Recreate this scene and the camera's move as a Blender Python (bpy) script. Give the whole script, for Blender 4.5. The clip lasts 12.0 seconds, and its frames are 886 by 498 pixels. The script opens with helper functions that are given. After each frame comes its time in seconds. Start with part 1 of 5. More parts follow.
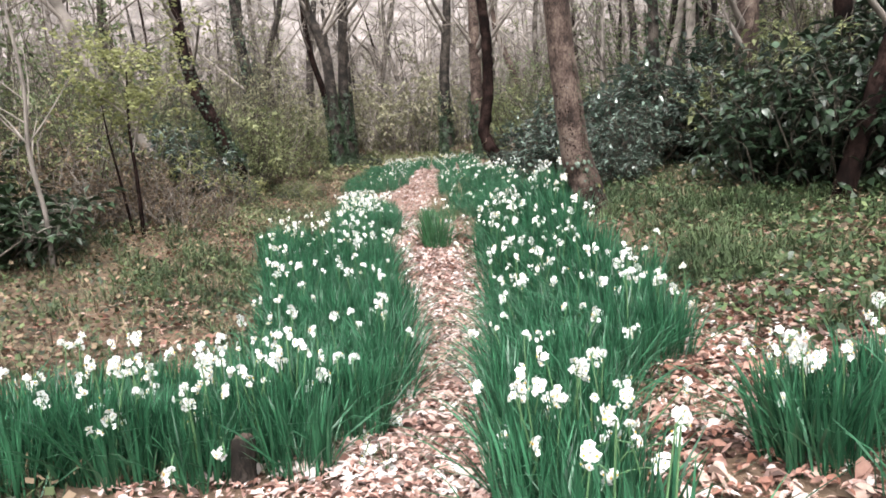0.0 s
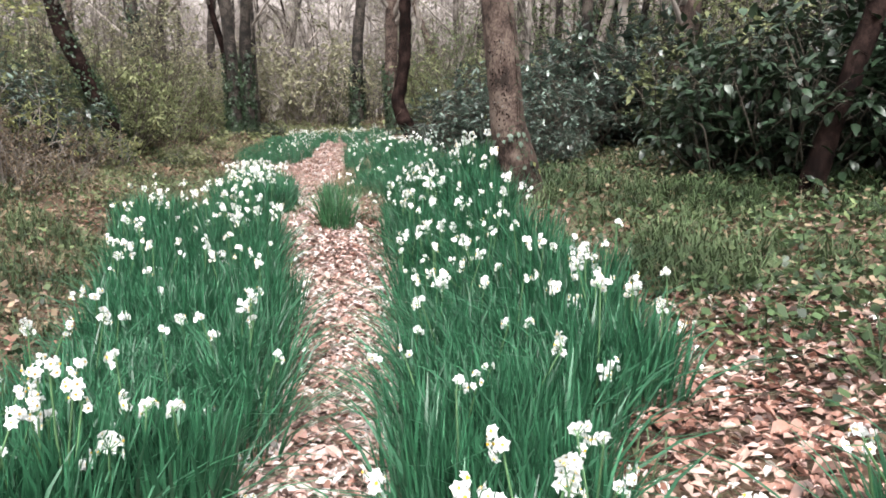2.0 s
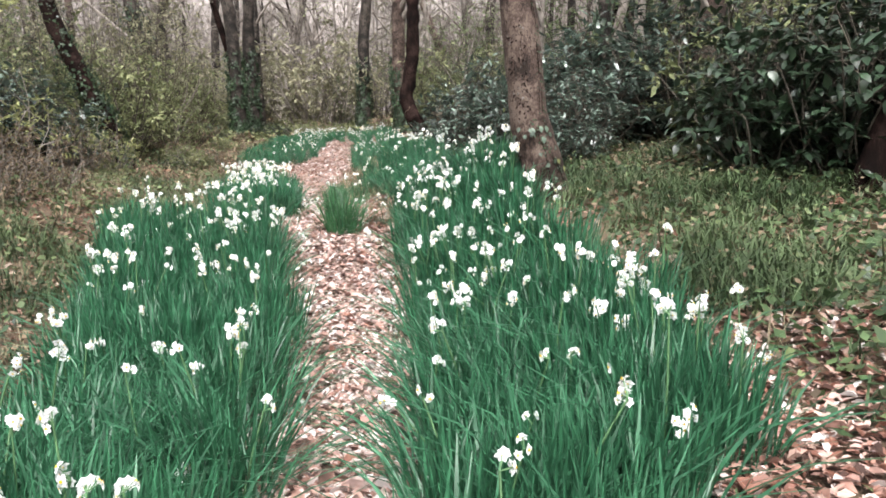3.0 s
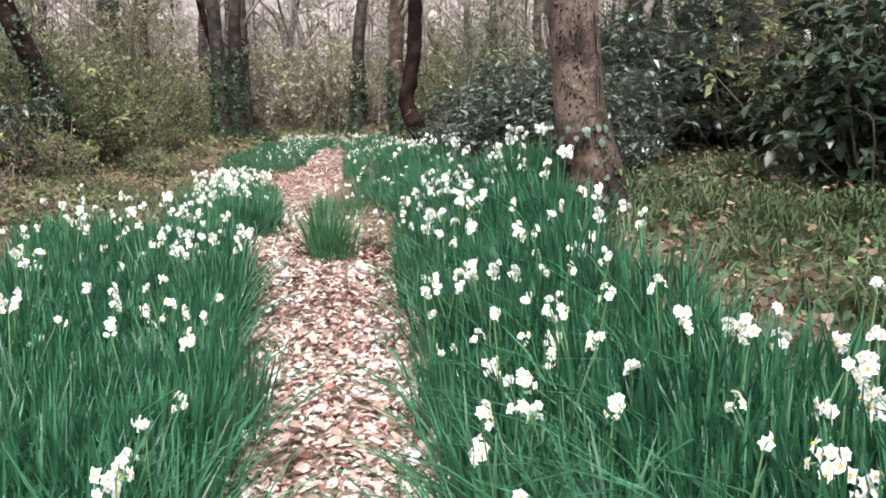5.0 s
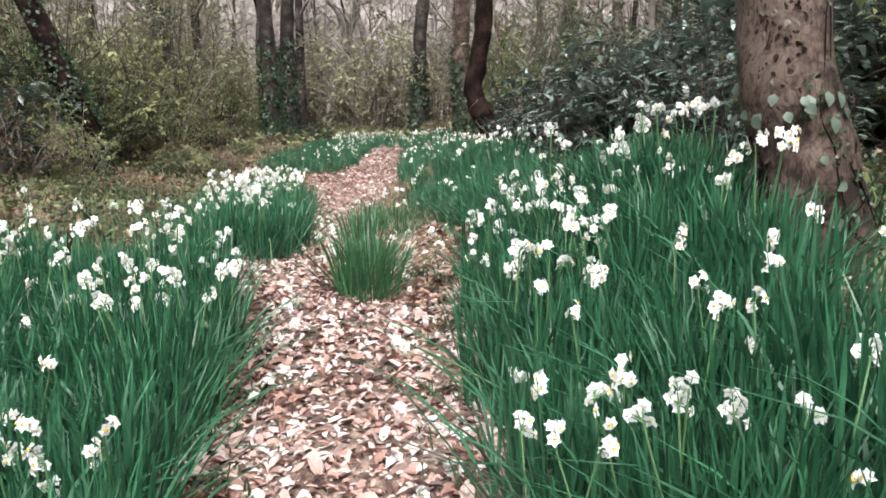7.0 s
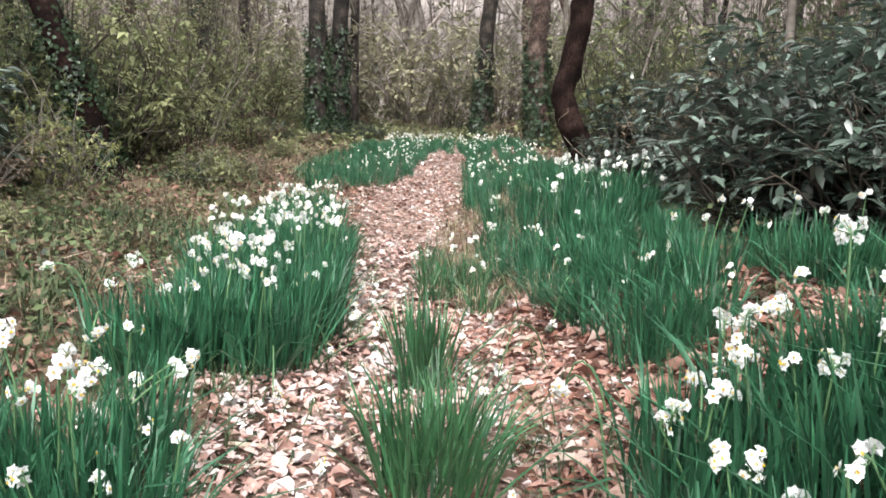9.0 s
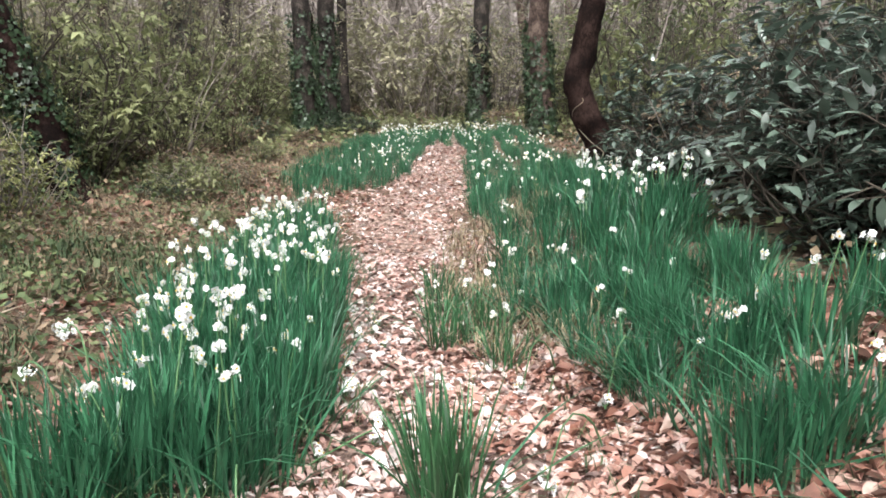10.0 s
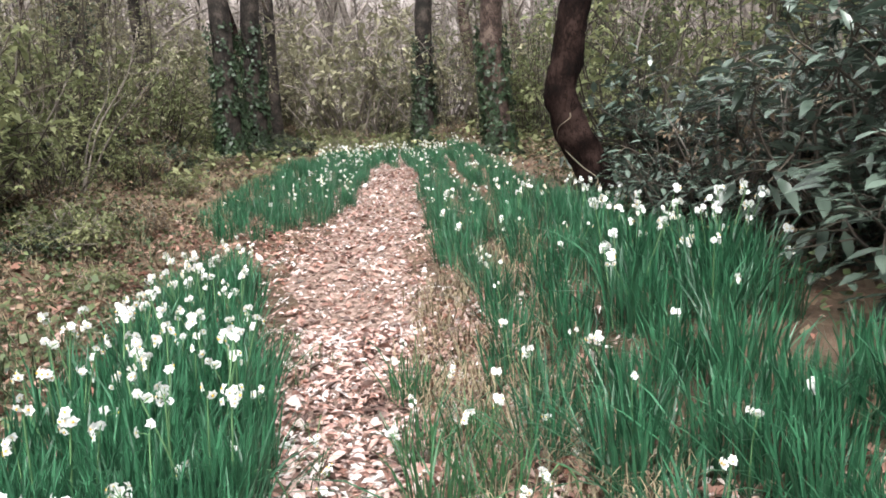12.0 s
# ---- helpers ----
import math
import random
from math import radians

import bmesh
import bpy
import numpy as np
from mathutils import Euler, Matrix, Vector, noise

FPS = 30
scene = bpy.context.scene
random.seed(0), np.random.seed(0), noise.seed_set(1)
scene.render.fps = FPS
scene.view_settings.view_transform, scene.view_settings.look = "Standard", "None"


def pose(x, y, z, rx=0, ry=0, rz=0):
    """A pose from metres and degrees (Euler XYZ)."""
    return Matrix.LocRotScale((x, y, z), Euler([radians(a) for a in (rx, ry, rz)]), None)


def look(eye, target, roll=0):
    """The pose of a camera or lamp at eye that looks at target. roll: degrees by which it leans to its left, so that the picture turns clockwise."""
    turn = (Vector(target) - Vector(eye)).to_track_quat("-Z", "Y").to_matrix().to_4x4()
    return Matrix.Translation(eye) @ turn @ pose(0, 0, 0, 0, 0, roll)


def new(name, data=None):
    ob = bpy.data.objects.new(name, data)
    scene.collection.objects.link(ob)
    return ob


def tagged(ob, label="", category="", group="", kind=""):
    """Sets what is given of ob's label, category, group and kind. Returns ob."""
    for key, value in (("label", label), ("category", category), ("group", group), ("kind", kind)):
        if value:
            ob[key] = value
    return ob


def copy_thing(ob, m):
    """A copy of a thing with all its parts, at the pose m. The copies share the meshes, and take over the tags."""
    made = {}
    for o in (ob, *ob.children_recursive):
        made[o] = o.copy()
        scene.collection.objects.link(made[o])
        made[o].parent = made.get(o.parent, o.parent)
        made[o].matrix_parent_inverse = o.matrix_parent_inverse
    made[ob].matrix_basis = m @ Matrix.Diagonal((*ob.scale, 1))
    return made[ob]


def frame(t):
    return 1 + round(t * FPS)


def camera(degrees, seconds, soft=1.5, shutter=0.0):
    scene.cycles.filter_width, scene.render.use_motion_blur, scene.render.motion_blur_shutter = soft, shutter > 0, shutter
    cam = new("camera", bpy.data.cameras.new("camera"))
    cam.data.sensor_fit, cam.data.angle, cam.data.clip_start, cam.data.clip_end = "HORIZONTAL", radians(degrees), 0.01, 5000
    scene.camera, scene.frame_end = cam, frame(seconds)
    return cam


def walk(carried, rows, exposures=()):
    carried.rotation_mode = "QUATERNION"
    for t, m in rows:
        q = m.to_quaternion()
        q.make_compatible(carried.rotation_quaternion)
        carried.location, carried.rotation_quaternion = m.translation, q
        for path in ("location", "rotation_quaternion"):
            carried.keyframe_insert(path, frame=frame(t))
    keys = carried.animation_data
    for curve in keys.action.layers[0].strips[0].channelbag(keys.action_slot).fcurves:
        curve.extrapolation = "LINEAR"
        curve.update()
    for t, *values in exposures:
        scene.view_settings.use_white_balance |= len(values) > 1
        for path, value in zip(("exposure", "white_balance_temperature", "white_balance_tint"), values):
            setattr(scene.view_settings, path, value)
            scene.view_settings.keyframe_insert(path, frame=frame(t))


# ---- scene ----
cam = camera(64.0, 12.0, soft=1.7)
PATH = [
    (0, (0.153, 0.004, 1.277), (0.102, 1.992, 1.068), -3.5),
    (0.5, (0.151, 0.306, 1.188), (0.171, 2.289, 0.923), -2.3),
    (1, (0.155, 0.701, 1.173), (0.248, 2.683, 0.922), -0.1),
    (1.5, (0.183, 1.043, 1.204), (0.31, 3.022, 0.942), 0.2),
    (2, (0.182, 1.374, 1.154), (0.39, 3.345, 0.887), -0.1),
    (2.5, (0.192, 1.65, 1.152), (0.376, 3.623, 0.881), -0.4),
    (4.3, (0.135, 2.925, 1.126), (0.346, 4.897, 0.868), -1.9),
    (4.5, (0.139, 3.103, 1.126), (0.357, 5.076, 0.885), -1.4),
    (5, (0.146, 3.451, 1.106), (0.354, 5.426, 0.868), -0.0),
    (5.5, (0.13, 3.84, 1.096), (0.338, 5.815, 0.853), 0.1),
    (6, (0.171, 4.34, 1.068), (0.352, 6.319, 0.846), -0.7),
    (6.5, (0.161, 4.79, 1.131), (0.209, 6.775, 0.893), -1.0),
    (7, (0.195, 5.237, 1.094), (0.232, 7.222, 0.857), 0.3),
    (7.5, (0.119, 5.76, 1.126), (0.092, 7.746, 0.894), 1.2),
    (7.7, (0.082, 5.959, 1.182), (0.045, 7.945, 0.954), 1.8),
    (9.3, (-0.113, 7.442, 1.466), (-0.206, 9.422, 1.198), 3.0),
    (9.5, (-0.134, 7.603, 1.517), (-0.248, 9.58, 1.243), 2.3),
    (10, (-0.192, 8.028, 1.571), (-0.275, 10.003, 1.264), 0.7),
    (10.5, (-0.274, 8.392, 1.628), (-0.238, 10.387, 1.479), 1.0),
    (11, (-0.325, 8.781, 1.7), (-0.351, 10.771, 1.505), 1.0),
    (11.5, (-0.348, 9.109, 1.746), (-0.29, 11.087, 1.457), 0.4),
    (12, (-0.374, 9.474, 1.699), (-0.298, 11.454, 1.426), -1.4),
]
walk(cam, [(t, look(eye, target, roll)) for t, eye, target, roll in PATH], ((0, 1.5), (2.5, 1.5), (5, 1.5), (6.5, 1.34), (7.5, 1.3), (9.5, 1.44), (12, 1.42)))


# ---- world and light: an overcast winter day under thin trees ----
world = bpy.data.worlds.new("world")
scene.world = world
world.use_nodes = True
wn, wl = world.node_tree.nodes, world.node_tree.links
wn.clear()
sky = wn.new("ShaderNodeTexSky")
sky.sky_type, sky.sun_disc = "NISHITA", False
sky.sun_elevation, sky.sun_rotation = radians(52), radians(200)
sky.air_density, sky.dust_density, sky.ozone_density = 1.0, 6.0, 1.0
soft_sky = wn.new("ShaderNodeHueSaturation")
soft_sky.inputs["Saturation"].default_value = 0.12
wbg = wn.new("ShaderNodeBackground")
wbg.inputs["Strength"].default_value = 0.15
wout = wn.new("ShaderNodeOutputWorld")
wl.new(sky.outputs[0], soft_sky.inputs["Color"])
wl.new(soft_sky.outputs[0], wbg.inputs["Color"])
wl.new(wbg.outputs[0], wout.inputs["Surface"])

sun_data = bpy.data.lights.new("sun", "SUN")
sun_data.energy, sun_data.angle, sun_data.color = 1.5, radians(35), (1.0, 0.98, 0.95)
sun = new("sun", sun_data)
sun.matrix_world = pose(0, 0, 30, 38, 0, 20)


# ---- materials ----
def mat(name, base, rough=0.8, var=0.35, scale=6.0, second=None, spec=0.3, bump=0.0, bump_scale=30.0, thin=0.0, island=False, obj=True, metal=0.0, spread=(0.55, 1.5)):
    m = bpy.data.materials.new(name)
    m.use_nodes = True
    n, l = m.node_tree.nodes, m.node_tree.links
    p = n["Principled BSDF"]
    p.inputs["Roughness"].default_value = rough
    p.inputs["Specular IOR Level"].default_value = spec
    p.inputs["Metallic"].default_value = metal
    tc = n.new("ShaderNodeTexCoord")
    big = n.new("ShaderNodeTexNoise")
    big.inputs["Scale"].default_value, big.inputs["Detail"].default_value = scale, 5.0
    l.new(tc.outputs["Object"], big.inputs["Vector"])
    ramp = n.new("ShaderNodeValToRGB")
    dark = tuple(c * (1 - var) for c in base)
    lite = second or tuple(min(1.0, c * (1 + var)) for c in base)
    ramp.color_ramp.elements[0].position, ramp.color_ramp.elements[1].position = 0.32, 0.68
    ramp.color_ramp.elements[0].color, ramp.color_ramp.elements[1].color = (*dark, 1), (*lite, 1)
    l.new(big.outputs["Fac"], ramp.inputs["Fac"])
    out = ramp.outputs["Color"]
    if island or obj:
        hsv = n.new("ShaderNodeHueSaturation")
        src = n.new("ShaderNodeNewGeometry") if island else n.new("ShaderNodeObjectInfo")
        rnd = src.outputs["Random Per Island"] if island else src.outputs["Random"]
        mr = n.new("ShaderNodeMapRange")
        mr.inputs["To Min"].default_value, mr.inputs["To Max"].default_value = spread if island else (0.8, 1.2)
        l.new(rnd, mr.inputs["Value"])
        l.new(mr.outputs["Result"], hsv.inputs["Value"])
        l.new(out, hsv.inputs["Color"])
        out = hsv.outputs["Color"]
    l.new(out, p.inputs["Base Color"])
    if bump:
        fine = n.new("ShaderNodeTexNoise")
        fine.inputs["Scale"].default_value, fine.inputs["Detail"].default_value = bump_scale, 8.0
        l.new(tc.outputs["Object"], fine.inputs["Vector"])
        b = n.new("ShaderNodeBump")
        b.inputs["Strength"].default_value, b.inputs["Distance"].default_value = bump, 0.03
        l.new(fine.outputs["Fac"], b.inputs["Height"])
        l.new(b.outputs["Normal"], p.inputs["Normal"])
    if thin:
        tr = n.new("ShaderNodeBsdfTranslucent")
        l.new(out, tr.inputs["Color"])
        mx = n.new("ShaderNodeMixShader")
        mx.inputs["Fac"].default_value = thin
        l.new(p.outputs[0], mx.inputs[1])
        l.new(tr.outputs[0], mx.inputs[2])
        l.new(mx.outputs[0], n["Material Output"].inputs["Surface"])
    return m


def litter_mat(name="dead_leaf", dim=1.0, tint=(1, 1, 1)):
    """Dead leaves: each leaf takes its own colour from tan, rust, pale buff and brown."""
    m = bpy.data.materials.new(name)
    m.use_nodes = True
    n, l = m.node_tree.nodes, m.node_tree.links
    p = n["Principled BSDF"]
    p.inputs["Roughness"].default_value, p.inputs["Specular IOR Level"].default_value = 0.55, 0.35
    geo = n.new("ShaderNodeNewGeometry")
    ramp = n.new("ShaderNodeValToRGB")
    cr = ramp.color_ramp
    tones = ((0.0, (0.085, 0.05, 0.042)), (0.12, (0.27, 0.145, 0.115)), (0.32, (0.45, 0.275, 0.235)), (0.6, (0.55, 0.405, 0.375)), (0.82, (0.63, 0.545, 0.525)), (1.0, (0.71, 0.68, 0.67)))
    for pos, col in tones[1:-1]:
        cr.elements.new(pos)
    for e, (pos, col) in zip(cr.elements, tones):
        e.position, e.color = pos, (*[c * dim * k for c, k in zip(col, tint)], 1)
    tc = n.new("ShaderNodeTexCoord")
    drifts = n.new("ShaderNodeTexNoise")
    drifts.inputs["Scale"].default_value, drifts.inputs["Detail"].default_value = 3.2, 4.0
    l.new(tc.outputs["Object"], drifts.inputs["Vector"])
    shift = n.new("ShaderNodeMapRange")
    shift.inputs["From Min"].default_value, shift.inputs["From Max"].default_value = 0.3, 0.7
    shift.inputs["To Min"].default_value, shift.inputs["To Max"].default_value = -0.44, 0.3
    l.new(drifts.outputs["Fac"], shift.inputs["Value"])
    add = n.new("ShaderNodeMath")
    l.new(geo.outputs["Random Per Island"], add.inputs[0])
    l.new(shift.outputs["Result"], add.inputs[1])
    l.new(add.outputs[0], ramp.inputs["Fac"])
    nz = n.new("ShaderNodeTexNoise")
    nz.inputs["Scale"].default_value = 40.0
    l.new(tc.outputs["Object"], nz.inputs["Vector"])
    mr = n.new("ShaderNodeMapRange")
    mr.inputs["To Min"].default_value, mr.inputs["To Max"].default_value = 0.6, 1.35
    l.new(nz.outputs["Fac"], mr.inputs["Value"])
    hsv = n.new("ShaderNodeHueSaturation")
    l.new(mr.outputs["Result"], hsv.inputs["Value"])
    l.new(ramp.outputs["Color"], hsv.inputs["Color"])
    l.new(hsv.outputs["Color"], p.inputs["Base Color"])
    return m


def bark(name, low, midc, high, sheen=0.25):
    """Bark: cracks drawn out along the trunk, patches of lichen, and a rough skin."""
    m = bpy.data.materials.new(name)
    m.use_nodes = True
    n, l = m.node_tree.nodes, m.node_tree.links
    p = n["Principled BSDF"]
    p.inputs["Roughness"].default_value, p.inputs["Specular IOR Level"].default_value = 0.85, sheen
    tc = n.new("ShaderNodeTexCoord")
    mp = n.new("ShaderNodeMapping")
    mp.inputs["Scale"].default_value = (1, 1, 0.5)
    l.new(tc.outputs["Object"], mp.inputs["Vector"])
    crack = n.new("ShaderNodeTexNoise")
    crack.inputs["Scale"].default_value, crack.inputs["Detail"].default_value, crack.inputs["Roughness"].default_value = 30.0, 9.0, 0.75
    l.new(mp.outputs["Vector"], crack.inputs["Vector"])
    patch = n.new("ShaderNodeTexNoise")
    patch.inputs["Scale"].default_value, patch.inputs["Detail"].default_value = 4.5, 6.0
    l.new(tc.outputs["Object"], patch.inputs["Vector"])
    mix = n.new("ShaderNodeMath")
    mix.operation = "MULTIPLY_ADD"
    mix.inputs[1].default_value = 0.55
    l.new(patch.outputs["Fac"], mix.inputs[0])
    half = n.new("ShaderNodeMath")
    half.operation = "MULTIPLY"
    half.inputs[1].default_value = 0.45
    l.new(crack.outputs["Fac"], half.inputs[0])
    l.new(half.outputs[0], mix.inputs[2])
    scale = n.new("ShaderNodeTexVoronoi")
    scale.feature = "DISTANCE_TO_EDGE"
    scale.inputs["Scale"].default_value = 34.0
    warp = n.new("ShaderNodeVectorMath")
    warp.operation = "MULTIPLY_ADD"
    warp.inputs[1].default_value = (0.2, 0.2, 0.2)
    l.new(patch.outputs["Color"], warp.inputs[0])
    l.new(mp.outputs["Vector"], warp.inputs[2])
    l.new(warp.outputs[0], scale.inputs["Vector"])
    edge = n.new("ShaderNodeMapRange")
    edge.inputs["From Max"].default_value = 0.16
    edge.inputs["To Min"].default_value, edge.inputs["To Max"].default_value = -0.06, 0.0
    l.new(scale.outputs["Distance"], edge.inputs["Value"])
    both = n.new("ShaderNodeMath")
    l.new(mix.outputs[0], both.inputs[0])
    l.new(edge.outputs["Result"], both.inputs[1])
    fleck = n.new("ShaderNodeTexVoronoi")
    fleck.inputs["Scale"].default_value = 42.0
    l.new(warp.outputs[0], fleck.inputs["Vector"])
    scab = n.new("ShaderNodeMapRange")
    scab.inputs["From Min"].default_value, scab.inputs["From Max"].default_value = 0.12, 0.3
    scab.inputs["To Min"].default_value, scab.inputs["To Max"].default_value = 1.0, 0.0
    l.new(fleck.outputs["Distance"], scab.inputs["Value"])
    where = n.new("ShaderNodeMapRange")
    where.inputs["From Min"].default_value, where.inputs["From Max"].default_value = 0.46, 0.58
    where.inputs["To Min"].default_value, where.inputs["To Max"].default_value = 0.0, -0.2
    spots_ = n.new("ShaderNodeTexNoise")
    spots_.inputs["Scale"].default_value, spots_.inputs["Detail"].default_value = 6.0, 3.0
    l.new(mp.outputs["Vector"], spots_.inputs["Vector"])
    l.new(spots_.outputs["Fac"], where.inputs["Value"])
    scabs = n.new("ShaderNodeMath")
    scabs.operation = "MULTIPLY_ADD"
    l.new(scab.outputs["Result"], scabs.inputs[0])
    l.new(where.outputs["Result"], scabs.inputs[1])
    l.new(both.outputs[0], scabs.inputs[2])
    mix = scabs
    ramp = n.new("ShaderNodeValToRGB")
    cr = ramp.color_ramp
    cr.elements[0].position, cr.elements[1].position = 0.4, 0.58
    cr.elements[0].color, cr.elements[1].color = (*low, 1), (*high, 1)
    e = cr.elements.new(0.485)
    e.color = (*midc, 1)
    l.new(mix.outputs[0], ramp.inputs["Fac"])
    l.new(ramp.outputs["Color"], p.inputs["Base Color"])
    b = n.new("ShaderNodeBump")
    b.inputs["Strength"].default_value, b.inputs["Distance"].default_value = 0.9, 0.02
    l.new(mix.outputs[0], b.inputs["Height"])
    l.new(b.outputs["Normal"], p.inputs["Normal"])
    return m


M_LITTER = litter_mat("dead_leaf", 0.87)
M_LITTER_BROWN = litter_mat("brown_dead_leaf", 0.54, (1.1, 0.87, 0.76))
M_SOIL = mat("woodland_soil", (0.085, 0.06, 0.04), 0.95, 0.5, 3.0, (0.17, 0.115, 0.08), bump=0.8, bump_scale=25, obj=False)
M_BLADE = mat("narcissus_leaf", (0.028, 0.115, 0.057), 0.3, 0.42, 5.0, (0.05, 0.165, 0.086), spec=0.45, thin=0.28, island=True)
M_STALK = mat("flower_stalk", (0.09, 0.175, 0.08), 0.5, 0.2, 8.0, thin=0.1)
M_PETAL = mat("white_petal", (0.8, 0.81, 0.815), 0.5, 0.05, 20.0, (0.86, 0.865, 0.87), thin=0.2, obj=False)
M_CUP = mat("yellow_cup", (0.8, 0.55, 0.06), 0.5, 0.15, 20.0, thin=0.2)
M_GRASS = mat("woodland_grass", (0.044, 0.077, 0.035), 0.45, 0.4, 2.0, (0.095, 0.13, 0.063), thin=0.25, island=True)
M_STRAW = mat("dry_grass", (0.2, 0.165, 0.11), 0.8, 0.4, 4.0, thin=0.15, island=True)
M_BARK_PALE = bark("pale_bark", (0.016, 0.0098, 0.0078), (0.058, 0.038, 0.031), (0.125, 0.094, 0.078))
M_BARK = bark("grey_brown_bark", (0.006, 0.0047, 0.0038), (0.021, 0.016, 0.0135), (0.062, 0.05, 0.042))
M_BARK_DARK = bark("dark_bark", (0.003, 0.0018, 0.0016), (0.009, 0.0048, 0.0042), (0.026, 0.0155, 0.0132), 0.06)
M_TWIG = mat("twig_bark", (0.15, 0.128, 0.11), 0.9, 0.45, 3.0, (0.27, 0.236, 0.213))
M_BARK_GREY = bark("pale_grey_bark", (0.02, 0.016, 0.013), (0.075, 0.063, 0.054), (0.15, 0.13, 0.117))
M_TWIG_DARK = mat("dark_twig", (0.05, 0.041, 0.032), 0.9, 0.4, 3.0)
M_STALE = mat("dry_vine", (0.2, 0.17, 0.13), 0.85, 0.4, 9.0)
M_GLOSSY = mat("glossy_evergreen_leaf", (0.018, 0.036, 0.017), 0.3, 0.4, 3.0, (0.03, 0.053, 0.03), spec=0.55, thin=0.05, island=True)
M_GLOSSY_BLUE = mat("dull_evergreen_leaf", (0.062, 0.092, 0.07), 0.22, 0.4, 3.0, (0.105, 0.142, 0.115), spec=1.0, thin=0.12, island=True)
M_OLIVE = mat("olive_leaf", (0.158, 0.188, 0.087), 0.6, 0.42, 0.9, (0.29, 0.308, 0.163), spec=0.15, thin=0.4, island=True, spread=(0.7, 1.3))
M_DEADBRUSH = mat("withered_leaf", (0.17, 0.125, 0.085), 0.8, 0.4, 2.0, thin=0.2, island=True)
M_IVY = mat("ivy_leaf", (0.022, 0.042, 0.019), 0.42, 0.4, 4.0, spec=0.5, thin=0.15, island=True)
M_IVY_GREY = mat("grey_green_ivy_leaf", (0.07, 0.105, 0.075), 0.4, 0.4, 9.0, (0.11, 0.15, 0.115), spec=0.5, thin=0.2, island=True)
M_GREEN = mat("thicket_leaf", (0.1, 0.142, 0.068), 0.55, 0.4, 0.8, (0.205, 0.24, 0.126), spec=0.15, thin=0.4, island=True, spread=(0.7, 1.3))
M_HERB = mat("bank_herb", (0.07, 0.112, 0.05), 0.5, 0.4, 1.5, (0.15, 0.185, 0.085), thin=0.3, island=True)
M_BANKHERB = mat("broad_herb_leaf", (0.04, 0.08, 0.033), 0.45, 0.4, 3.0, (0.085, 0.13, 0.055), spec=0.35, thin=0.25, island=True)
M_FRESH = mat("fresh_narcissus_leaf", (0.042, 0.122, 0.052), 0.4, 0.35, 5.0, spec=0.45, thin=0.28, island=True)
M_YELLOW = mat("yellow_green_leaf", (0.19, 0.21, 0.085), 0.6, 0.4, 1.5, (0.32, 0.33, 0.155), spec=0.15, thin=0.4, island=True)
# olive leaf made paler and greyer: the wood's haze is put into its colour
M_HAZY_FARLEAF = mat("hazed_far_foliage", (0.218, 0.214, 0.134), 0.7, 0.45, 0.5, (0.37, 0.353, 0.24), spec=0.1, thin=0.35, island=True, spread=(0.75, 1.25))


# ---- mesh helpers ----


def strip(s, a, b, w0, w1, slot=0):
    """A twig too thin to be round: one narrow face turned at random."""
    a, b = Vector(a), Vector(b)
    d = b - a
    u = d.cross(Vector((math.sin(a.x * 37 + b.z * 11), math.cos(a.y * 29), math.sin(b.x * 23))))
    if u.length < 1e-6:
        return
    u.normalize()
    s.add([tuple(a - u * w0), tuple(a + u * w0), tuple(b + u * w1), tuple(b - u * w1)], [(0, 1, 2, 3)], slot)


class Soup:
    """Collects faces of many small pieces and turns them into one mesh."""

    def __init__(self):
        self.v, self.f, self.m, self.n = [], [], [], 0

    def add(self, verts, faces, slot=0):
        self.v.append(np.asarray(verts, dtype=float))
        n = self.n
        for f in faces:
            self.f.append([i + n for i in f])
            self.m.append(slot)
        self.n += len(verts)

    def mesh(self, name, mats, smooth=True):
        me = bpy.data.meshes.new(name)
        me.from_pydata(np.concatenate(self.v).tolist() if self.v else [], [], self.f)
        for m in mats:
            me.materials.append(m)
        if len(mats) > 1:
            me.polygons.foreach_set("material_index", self.m)
        if smooth:
            me.polygons.foreach_set("use_smooth", [True] * len(self.f))
        me.update()
        return me


def part(name, me, parent, label=""):
    ob = new(name, me)
    ob.parent = parent
    if label:
        tagged(ob, label)
    return ob


def tube(s, pts, radii, sides=8, rough=0.0, slot=0, cap=True):
    """A tapering tube along the points, with an uneven skin."""
    pts = [Vector(p) for p in pts]
    verts, faces = [], []
    ref = Vector((0.31, 0.95, 0.05))
    for i, p in enumerate(pts):
        d = (pts[min(i + 1, len(pts) - 1)] - pts[max(i - 1, 0)]).normalized()
        u = d.cross(ref).normalized()
        w = d.cross(u)
        for k in range(sides):
            a = 2 * math.pi * k / sides
            r = radii[i]
            if rough:
                q = p + (u * math.cos(a) + w * math.sin(a)) * r
                r *= 1 + rough * noise.noise(q * (1.2 / max(r, 0.02)) * 0.5) + rough * 0.6 * noise.noise(q * 14)
            verts.append(p + (u * math.cos(a) + w * math.sin(a)) * r)
    for i in range(len(pts) - 1):
        for k in range(sides):
            a, b = i * sides + k, i * sides + (k + 1) % sides
            faces.append((a, b, b + sides, a + sides))
    if cap:
        faces.append(tuple(range((len(pts) - 1) * sides, len(pts) * sides)))
    s.add([tuple(v) for v in verts], faces, slot)


